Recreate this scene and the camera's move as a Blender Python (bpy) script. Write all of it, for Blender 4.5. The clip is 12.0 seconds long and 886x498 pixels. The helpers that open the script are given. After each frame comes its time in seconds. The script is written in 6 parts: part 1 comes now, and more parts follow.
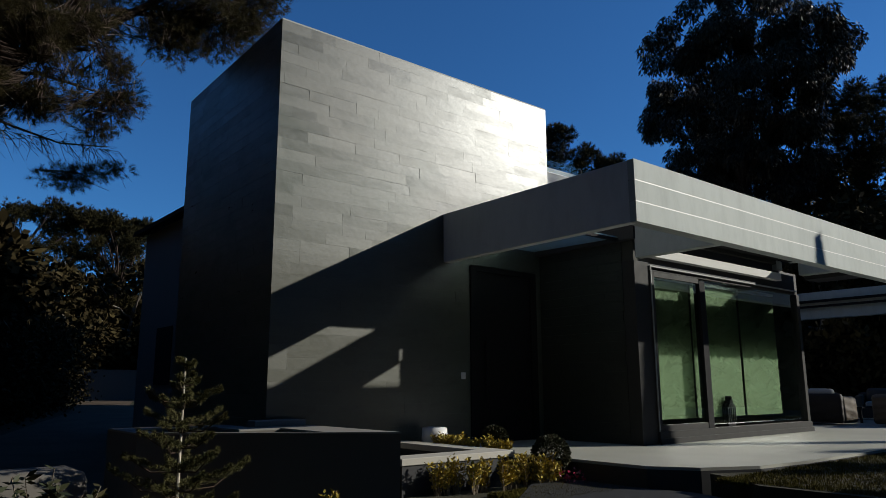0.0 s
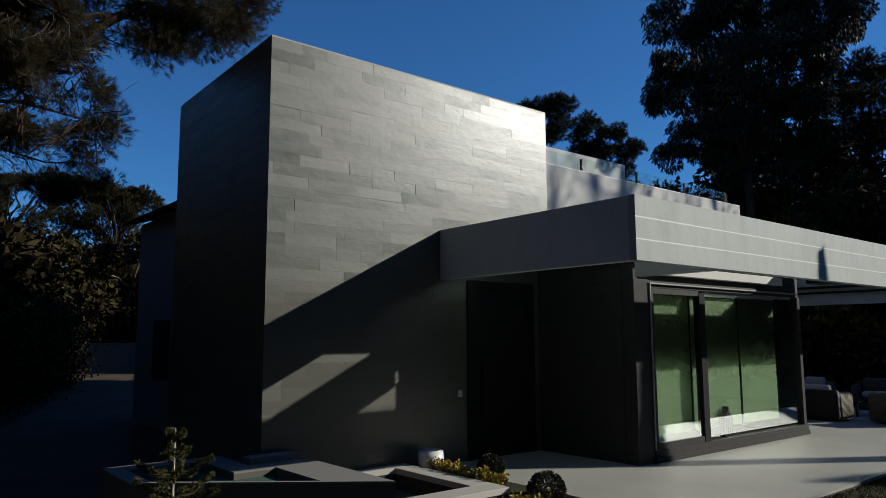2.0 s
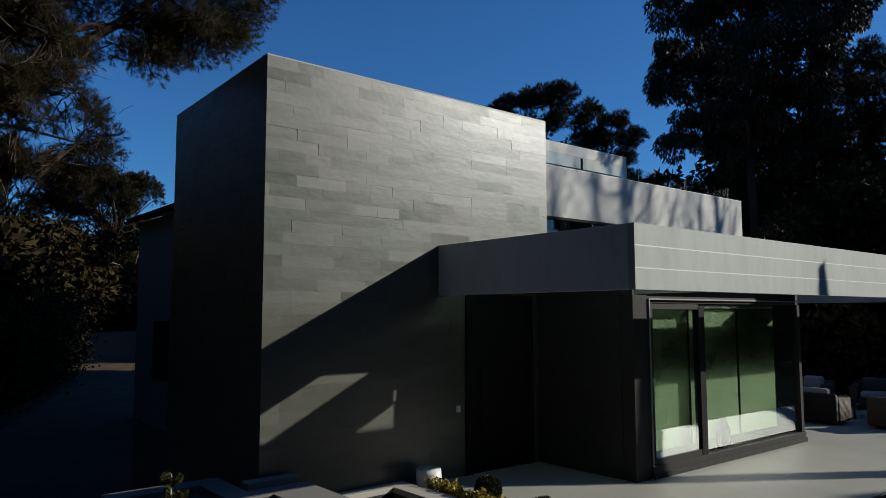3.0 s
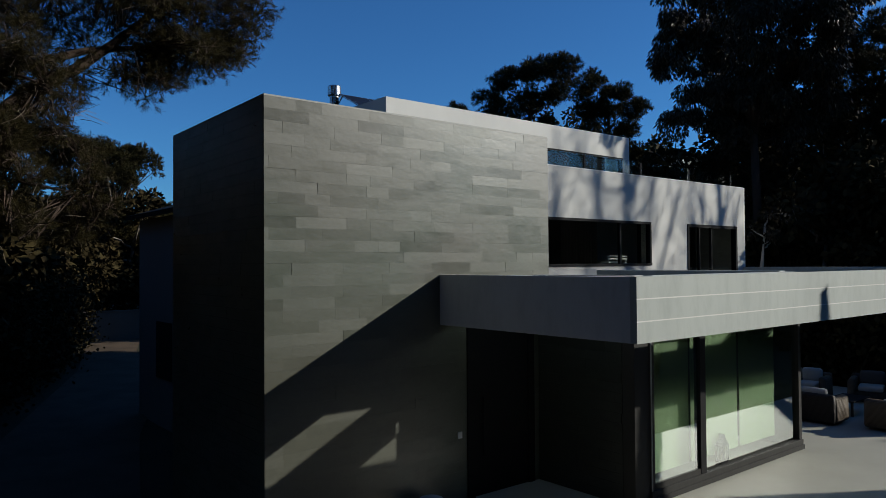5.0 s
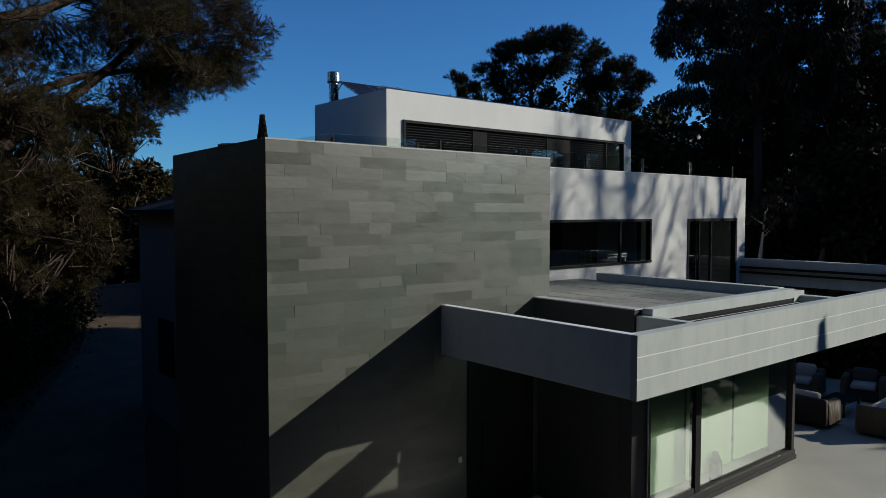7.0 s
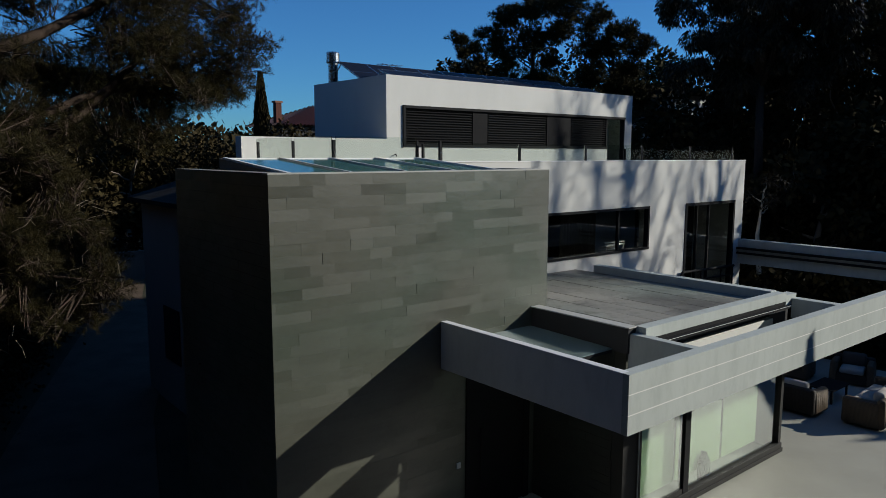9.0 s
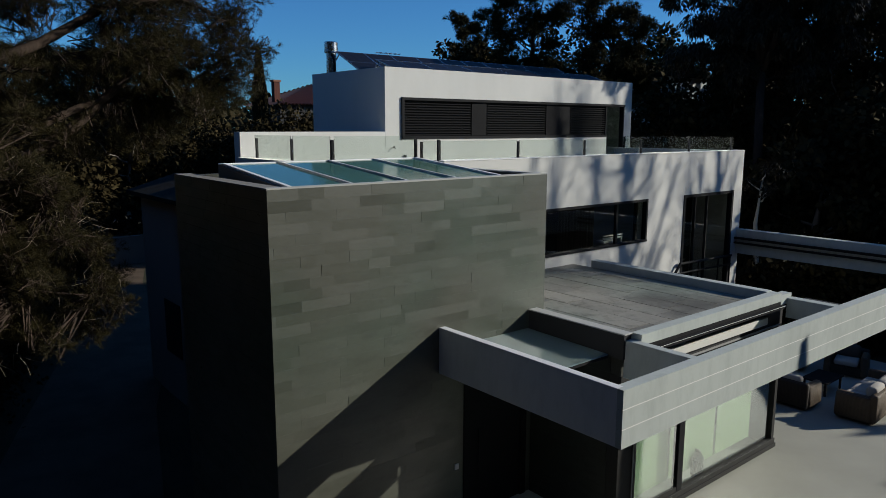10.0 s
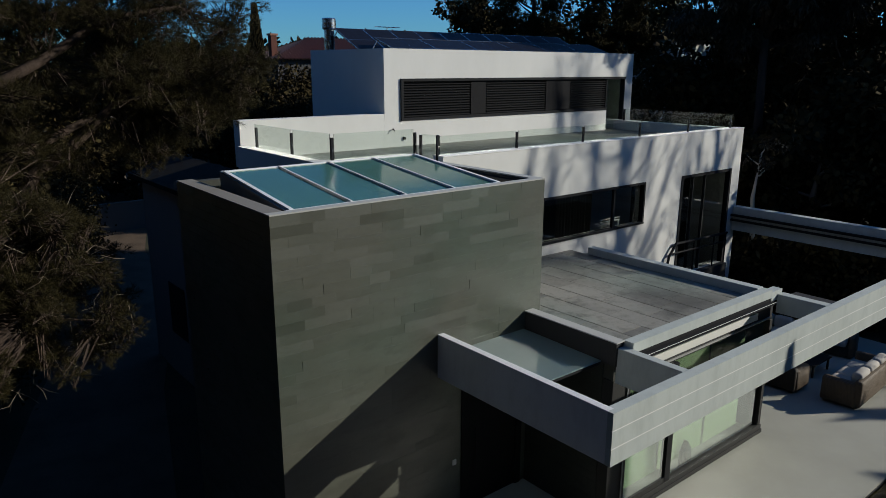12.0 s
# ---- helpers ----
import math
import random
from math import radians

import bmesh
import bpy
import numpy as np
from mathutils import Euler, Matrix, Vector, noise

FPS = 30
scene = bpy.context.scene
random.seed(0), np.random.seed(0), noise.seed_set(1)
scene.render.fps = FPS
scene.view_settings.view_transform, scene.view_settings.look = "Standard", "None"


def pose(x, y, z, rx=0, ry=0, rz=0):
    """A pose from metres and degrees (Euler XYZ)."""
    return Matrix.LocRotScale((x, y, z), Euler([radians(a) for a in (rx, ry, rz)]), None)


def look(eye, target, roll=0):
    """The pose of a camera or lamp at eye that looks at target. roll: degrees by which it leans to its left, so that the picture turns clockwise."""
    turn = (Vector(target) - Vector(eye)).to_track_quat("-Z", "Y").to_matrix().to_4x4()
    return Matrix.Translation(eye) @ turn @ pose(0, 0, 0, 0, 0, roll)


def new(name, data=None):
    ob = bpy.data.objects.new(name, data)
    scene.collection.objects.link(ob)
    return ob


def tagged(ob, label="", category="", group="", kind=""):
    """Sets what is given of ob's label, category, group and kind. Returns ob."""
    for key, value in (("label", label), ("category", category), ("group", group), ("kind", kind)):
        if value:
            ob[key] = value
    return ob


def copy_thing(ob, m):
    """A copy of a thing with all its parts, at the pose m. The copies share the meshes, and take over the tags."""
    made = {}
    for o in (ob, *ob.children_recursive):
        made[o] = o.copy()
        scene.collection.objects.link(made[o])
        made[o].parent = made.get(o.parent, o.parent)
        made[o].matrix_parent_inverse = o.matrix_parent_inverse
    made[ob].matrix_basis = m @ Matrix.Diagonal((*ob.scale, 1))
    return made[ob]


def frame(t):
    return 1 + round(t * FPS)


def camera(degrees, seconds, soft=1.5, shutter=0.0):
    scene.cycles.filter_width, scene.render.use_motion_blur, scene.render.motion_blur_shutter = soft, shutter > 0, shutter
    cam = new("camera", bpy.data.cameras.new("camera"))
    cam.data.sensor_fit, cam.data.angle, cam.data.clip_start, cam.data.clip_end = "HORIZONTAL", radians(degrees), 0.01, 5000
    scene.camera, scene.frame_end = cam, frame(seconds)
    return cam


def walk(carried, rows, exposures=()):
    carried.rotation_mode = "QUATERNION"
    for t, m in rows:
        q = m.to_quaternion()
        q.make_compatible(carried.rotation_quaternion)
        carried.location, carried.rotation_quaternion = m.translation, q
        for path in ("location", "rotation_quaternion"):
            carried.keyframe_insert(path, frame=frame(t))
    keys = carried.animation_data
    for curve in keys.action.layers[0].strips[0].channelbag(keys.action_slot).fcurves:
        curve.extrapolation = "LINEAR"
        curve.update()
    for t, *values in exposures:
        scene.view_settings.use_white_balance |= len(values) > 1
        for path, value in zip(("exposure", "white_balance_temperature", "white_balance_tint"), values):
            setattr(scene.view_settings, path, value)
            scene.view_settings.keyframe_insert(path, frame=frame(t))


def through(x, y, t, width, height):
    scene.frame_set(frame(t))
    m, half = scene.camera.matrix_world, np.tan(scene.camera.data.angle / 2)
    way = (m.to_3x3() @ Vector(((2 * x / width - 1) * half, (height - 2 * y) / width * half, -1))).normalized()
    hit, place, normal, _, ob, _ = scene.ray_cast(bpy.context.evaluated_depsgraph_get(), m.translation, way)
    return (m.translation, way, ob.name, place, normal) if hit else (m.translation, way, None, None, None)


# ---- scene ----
cam = camera(63.7, 12.0, 0.5)
PATH = [
    (0, (0.21, 0.777, 0.916), (1.455, 2.295, 1.297), -0.2),
    (0.5, (0.231, 0.755, 1.153), (1.478, 2.28, 1.499), -0.0),
    (1, (0.241, 0.764, 1.425), (1.494, 2.292, 1.737), -0.1),
    (1.5, (0.251, 0.779, 1.705), (1.508, 2.308, 1.986), -0.2),
    (2, (0.276, 0.759, 2.038), (1.534, 2.294, 2.283), -0.2),
    (2.5, (0.307, 0.759, 2.358), (1.569, 2.296, 2.57), -0.2),
    (3, (0.311, 0.727, 2.692), (1.571, 2.27, 2.871), -0.1),
    (3.5, (0.317, 0.738, 3.003), (1.577, 2.284, 3.153), -0.2),
    (5.3, (0.298, 0.713, 4.186), (1.561, 2.264, 4.209), -0.3),
    (5.5, (0.291, 0.749, 4.318), (1.557, 2.298, 4.331), -0.1),
    (6, (0.277, 0.735, 4.672), (1.542, 2.284, 4.647), -0.1),
    (6.5, (0.275, 0.752, 5.01), (1.54, 2.3, 4.946), 0.0),
    (7, (0.261, 0.756, 5.334), (1.526, 2.302, 5.233), 0.0),
    (8.8, (0.169, 0.65, 6.542), (1.427, 2.185, 6.292), 0.1),
    (9, (0.182, 0.65, 6.62), (1.438, 2.185, 6.36), 0.1),
    (9.5, (0.194, 0.644, 6.901), (1.447, 2.175, 6.605), 0.1),
    (10, (0.195, 0.625, 7.221), (1.444, 2.15, 6.885), 0.1),
    (10.5, (0.206, 0.618, 7.52), (1.451, 2.137, 7.144), 0.2),
    (11, (0.203, 0.605, 7.837), (1.444, 2.118, 7.419), 0.1),
    (11.5, (0.2, 0.591, 8.128), (1.435, 2.097, 7.673), 0.1),
    (12, (0.187, 0.595, 8.44), (1.416, 2.093, 7.945), 0.2),
]
walk(cam, [(t, look(eye, target, roll)) for t, eye, target, roll in PATH])

# ---- world, sun, exposure ----
SUN = Vector((1.515, -1.0, 0.78)).normalized()
world = bpy.data.worlds.new("world")
scene.world = world
world.use_nodes = True
wn = world.node_tree
sky = wn.nodes.new("ShaderNodeTexSky")
sky.sky_type = "NISHITA"
sky.sun_disc = False
sky.sun_elevation = radians(23.5)
sky.sun_rotation = radians(123.4)
sky.altitude = 700
sky.air_density = 1.0
sky.dust_density = 0.3
sky.ozone_density = 2.5
wn.nodes["Background"].inputs["Strength"].default_value = 0.062
clear_blue = wn.nodes.new("ShaderNodeMix")
clear_blue.data_type, clear_blue.blend_type = "RGBA", "MULTIPLY"
clear_blue.inputs["Factor"].default_value = 1.0
clear_blue.inputs["B"].default_value = (0.42, 1.01, 1.62, 1)
wn.links.new(sky.outputs[0], clear_blue.inputs["A"])
wn.links.new(clear_blue.outputs["Result"], wn.nodes["Background"].inputs["Color"])
sun_data = bpy.data.lights.new("sun", "SUN")
sun_data.energy = 4.6
sun_data.angle = radians(0.53)
sun_data.color = (1.0, 0.965, 0.86)
sun = new("sun", sun_data)
sun.matrix_world = look(SUN * 60, (0, 0, 0))
scene.view_settings.exposure = 0.0


# ---- materials ----
def material(name, colour, rough=0.6, metal=0.0, spec=0.5):
    m = bpy.data.materials.new(name)
    m.use_nodes = True
    b = m.node_tree.nodes["Principled BSDF"]
    b.inputs["Base Color"].default_value = (*colour, 1)
    b.inputs["Roughness"].default_value = rough
    b.inputs["Metallic"].default_value = metal
    b.inputs["Specular IOR Level"].default_value = spec
    return m, m.node_tree, b


def mixed(nt, fac, a, b):
    """A colour mix of a and b by the socket fac."""
    mix = nt.nodes.new("ShaderNodeMix")
    mix.data_type = "RGBA"
    nt.links.new(fac, mix.inputs["Factor"])
    for value, socket in ((a, mix.inputs["A"]), (b, mix.inputs["B"])):
        if hasattr(value, "is_linked"):
            nt.links.new(value, socket)
        else:
            socket.default_value = (*value, 1)
    return mix.outputs["Result"]


def noise_of(nt, scale, detail=4.0, rough=0.55, stretch=(1, 1, 1)):
    place = nt.nodes.new("ShaderNodeNewGeometry")
    mp = nt.nodes.new("ShaderNodeMapping")
    mp.inputs["Scale"].default_value = stretch
    nt.links.new(place.outputs["Position"], mp.inputs["Vector"])
    n = nt.nodes.new("ShaderNodeTexNoise")
    n.inputs["Scale"].default_value = scale
    n.inputs["Detail"].default_value = detail
    n.inputs["Roughness"].default_value = rough
    nt.links.new(mp.outputs[0], n.inputs["Vector"])
    return n.outputs["Fac"]


def ramp(nt, fac, stops):
    r = nt.nodes.new("ShaderNodeValToRGB")
    while len(r.color_ramp.elements) < len(stops):
        r.color_ramp.elements.new(0.5)
    for el, (p, c) in zip(r.color_ramp.elements, stops):
        el.position, el.color = p, (*c, 1)
    nt.links.new(fac, r.inputs["Fac"])
    return r.outputs["Color"]


def bumped(nt, b, height, strength=0.3, distance=0.01):
    n = nt.nodes.new("ShaderNodeBump")
    n.inputs["Strength"].default_value = strength
    n.inputs["Distance"].default_value = distance
    nt.links.new(height, n.inputs["Height"])
    nt.links.new(n.outputs[0], b.inputs["Normal"])


def object_random(nt):
    return nt.nodes.new("ShaderNodeObjectInfo").outputs["Random"]


def island_random(nt):
    return nt.nodes.new("ShaderNodeNewGeometry").outputs["Random Per Island"]


def slate(name, dark, mid, light, rough, per_object, spec=0.75, mixed_tones=False):
    """Cleft slate: each piece of its own tone, weathered in patches, with ripples across it."""
    m, nt, b = material(name, mid, rough, 0, spec)
    if mixed_tones:
        stops = [(0.0, dark), (0.5, mid), (1.0, light)]
    else:
        stops = [(0.0, dark), (0.06, tuple(0.35 * p + 0.65 * q for p, q in zip(dark, mid))), (0.13, mid), (0.92, mid), (1.0, tuple(0.5 * (p + q) for p, q in zip(mid, light)))]
    tone = ramp(nt, object_random(nt) if per_object else island_random(nt), stops)
    if per_object:
        # runs of like pieces along a course
        at = nt.nodes.new("ShaderNodeNewGeometry")
        xyz = nt.nodes.new("ShaderNodeSeparateXYZ")
        nt.links.new(at.outputs["Position"], xyz.inputs[0])
        row = nt.nodes.new("ShaderNodeMath")
        row.operation = "SNAP"
        row.inputs[1].default_value = 0.16705
        nt.links.new(xyz.outputs["Z"], row.inputs[0])
        lane = nt.nodes.new("ShaderNodeCombineXYZ")
        nt.links.new(xyz.outputs["X"], lane.inputs["X"])
        nt.links.new(row.outputs[0], lane.inputs["Z"])
        run = nt.nodes.new("ShaderNodeMapping")
        run.inputs["Scale"].default_value = (0.55, 1, 11.0)
        nt.links.new(lane.outputs[0], run.inputs["Vector"])
        seam = nt.nodes.new("ShaderNodeTexNoise")
        seam.inputs["Scale"].default_value = 1.0
        seam.inputs["Detail"].default_value = 1.0
        nt.links.new(run.outputs[0], seam.inputs["Vector"])
        tone = mixed(nt, ramp(nt, seam.outputs["Fac"], [(0.28, (0.6, 0.6, 0.6)), (0.4, (0, 0, 0))]), tone, dark)
        tone = mixed(nt, ramp(nt, seam.outputs["Fac"], [(0.58, (0, 0, 0)), (0.74, (0.5, 0.5, 0.5))]), tone, light)
    patch = noise_of(nt, 0.55, 6, 0.66, (1, 1, 1.4))
    hue = noise_of(nt, 0.3, 3, 0.5)
    smear = noise_of(nt, 2.2, 7, 0.72, (1, 1, 2.6))
    fine = noise_of(nt, 11.0, 6, 0.7, (1, 1, 1.6))
    col = mixed(nt, ramp(nt, patch, [(0.38, (0, 0, 0)), (0.64, (0.8, 0.8, 0.8))]), tone, light)
    col = mixed(nt, ramp(nt, smear, [(0.5, (0, 0, 0)), (0.68, (0.75, 0.75, 0.75))]), col, dark)
    col = mixed(nt, ramp(nt, fine, [(0.5, (0, 0, 0)), (0.8, (0.35, 0.35, 0.35))]), col, dark)
    weather = nt.nodes.new("ShaderNodeMix")
    weather.data_type, weather.blend_type = "RGBA", "MULTIPLY"
    weather.inputs["Factor"].default_value = 1.0
    nt.links.new(col, weather.inputs["A"])
    nt.links.new(ramp(nt, hue, [(0.36, (0.83, 1.02, 0.93)), (0.58, (1.03, 1.0, 0.93))]), weather.inputs["B"])
    nt.links.new(weather.outputs["Result"], b.inputs["Base Color"])
    n1 = noise_of(nt, 9.0, 5, 0.6, (1, 1, 1.5))
    rg = nt.nodes.new("ShaderNodeMapRange")
    rg.inputs["To Min"].default_value, rg.inputs["To Max"].default_value = rough - 0.14, rough + 0.14
    gloss = nt.nodes.new("ShaderNodeMath")
    gloss.operation = "MULTIPLY_ADD"
    nt.links.new(object_random(nt) if per_object else island_random(nt), gloss.inputs[0])
    gloss.inputs[1].default_value = 0.45
    soft = nt.nodes.new("ShaderNodeMath")
    soft.operation = "SUBTRACT"
    nt.links.new(smear, soft.inputs[0])
    soft.inputs[1].default_value = 0.22
    nt.links.new(soft.outputs[0], gloss.inputs[2])
    nt.links.new(gloss.outputs[0], rg.inputs["Value"])
    nt.links.new(rg.outputs[0], b.inputs["Roughness"])
    cleft = nt.nodes.new("ShaderNodeMath")
    cleft.operation = "MULTIPLY_ADD"
    nt.links.new(noise_of(nt, 3.2, 6, 0.7, (1, 1, 2.2)), cleft.inputs[0])
    cleft.inputs[1].default_value = 1.6
    nt.links.new(n1, cleft.inputs[2])
    bumped(nt, b, cleft.outputs[0], 0.16, 0.009)
    return m


def plaster(name, colour, dirt, rough=0.85, runs=0.0):
    m, nt, b = material(name, colour, rough, 0, 0.25)
    big = noise_of(nt, 0.5, 6, 0.65, (1, 1, 0.35))
    col = mixed(nt, ramp(nt, big, [(0.42, (0, 0, 0)), (0.8, (0.7, 0.7, 0.7))]), colour, dirt)
    if runs:
        streak = noise_of(nt, runs, 6, 0.7, (1, 1, 0.35))
        col = mixed(nt, ramp(nt, streak, [(0.46, (0, 0, 0)), (0.78, (0.4, 0.4, 0.4))]), col, tuple(0.72 * c for c in dirt))
    nt.links.new(col, b.inputs["Base Color"])
    bumped(nt, b, noise_of(nt, 60, 3), 0.15, 0.004)
    return m


def metal_of(name, colour, rough=0.4, metal=0.6, spec=0.5):
    m, nt, b = material(name, colour, rough, metal, spec)
    rg = nt.nodes.new("ShaderNodeMapRange")
    rg.inputs["To Min"].default_value, rg.inputs["To Max"].default_value = rough - 0.08, rough + 0.15
    nt.links.new(noise_of(nt, 7, 4), rg.inputs["Value"])
    nt.links.new(rg.outputs[0], b.inputs["Roughness"])
    return m


def glass_of(name, tint, rough=0.0, ior=1.5):
    m, nt, b = material(name, tint, rough)
    b.inputs["Transmission Weight"].default_value = 1.0
    b.inputs["IOR"].default_value = ior
    return m


def frosted_glass(name, tint, rough=0.35, ior=1.5, through=0.45, milk=0.0):
    m, nt, b = material(name, tint, rough)
    b.inputs["Transmission Weight"].default_value = through
    b.inputs["IOR"].default_value = ior
    if milk:
        cloud = nt.nodes.new("ShaderNodeBsdfTranslucent")
        cloud.inputs["Color"].default_value = (*tint, 1)
        both = nt.nodes.new("ShaderNodeMixShader")
        both.inputs["Fac"].default_value = milk
        nt.links.new(b.outputs[0], both.inputs[1])
        nt.links.new(cloud.outputs[0], both.inputs[2])
        nt.links.new(both.outputs[0], nt.nodes["Material Output"].inputs["Surface"])
    return m


def foliage(name, dark, mid, light, rough=0.55, spec=0.12, through=0.0):
    """Leaves, each of its own tone; some let a share of the light through."""
    m, nt, b = material(name, mid, rough, 0, spec)
    tone = ramp(nt, island_random(nt), [(0.0, dark), (0.5, mid), (1.0, light)])
    nt.links.new(tone, b.inputs["Base Color"])
    if through:
        thin = nt.nodes.new("ShaderNodeBsdfTranslucent")
        nt.links.new(tone, thin.inputs["Color"])
        both = nt.nodes.new("ShaderNodeMixShader")
        both.inputs["Fac"].default_value = through
        nt.links.new(b.outputs[0], both.inputs[1])
        nt.links.new(thin.outputs[0], both.inputs[2])
        nt.links.new(both.outputs[0], nt.nodes["Material Output"].inputs["Surface"])
    return m


def bark_of(name, a, c):
    m, nt, b = material(name, a, 0.9, 0, 0.2)
    n = noise_of(nt, 6, 6, 0.7, (1, 1, 0.25))
    nt.links.new(mixed(nt, n, a, c), b.inputs["Base Color"])
    bumped(nt, b, n, 0.8, 0.04)
    return m


def wicker_of(name, a, c):
    m, nt, b = material(name, a, 0.6, 0, 0.3)
    place = nt.nodes.new("ShaderNodeNewGeometry")
    w = nt.nodes.new("ShaderNodeTexWave")
    w.inputs["Scale"].default_value = 12.0
    w.inputs["Distortion"].default_value = 1.2
    w.bands_direction = "Z"
    nt.links.new(place.outputs["Position"], w.inputs["Vector"])
    n = noise_of(nt, 9, 4)
    nt.links.new(mixed(nt, n, mixed(nt, w.outputs["Fac"], c, a), a), b.inputs["Base Color"])
    bumped(nt, b, w.outputs["Fac"], 0.5, 0.01)
    return m


def ground_mix(name, a, c, d, scale, rough=0.9, bump=0.4):
    m, nt, b = material(name, a, rough, 0, 0.2)
    col = mixed(nt, noise_of(nt, scale, 6, 0.6), a, c)
    col = mixed(nt, ramp(nt, noise_of(nt, scale * 0.13, 4), [(0.4, (0, 0, 0)), (0.65, (1, 1, 1))]), col, d)
    nt.links.new(col, b.inputs["Base Color"])
    bumped(nt, b, noise_of(nt, scale * 6, 5), bump, 0.02)
    return m


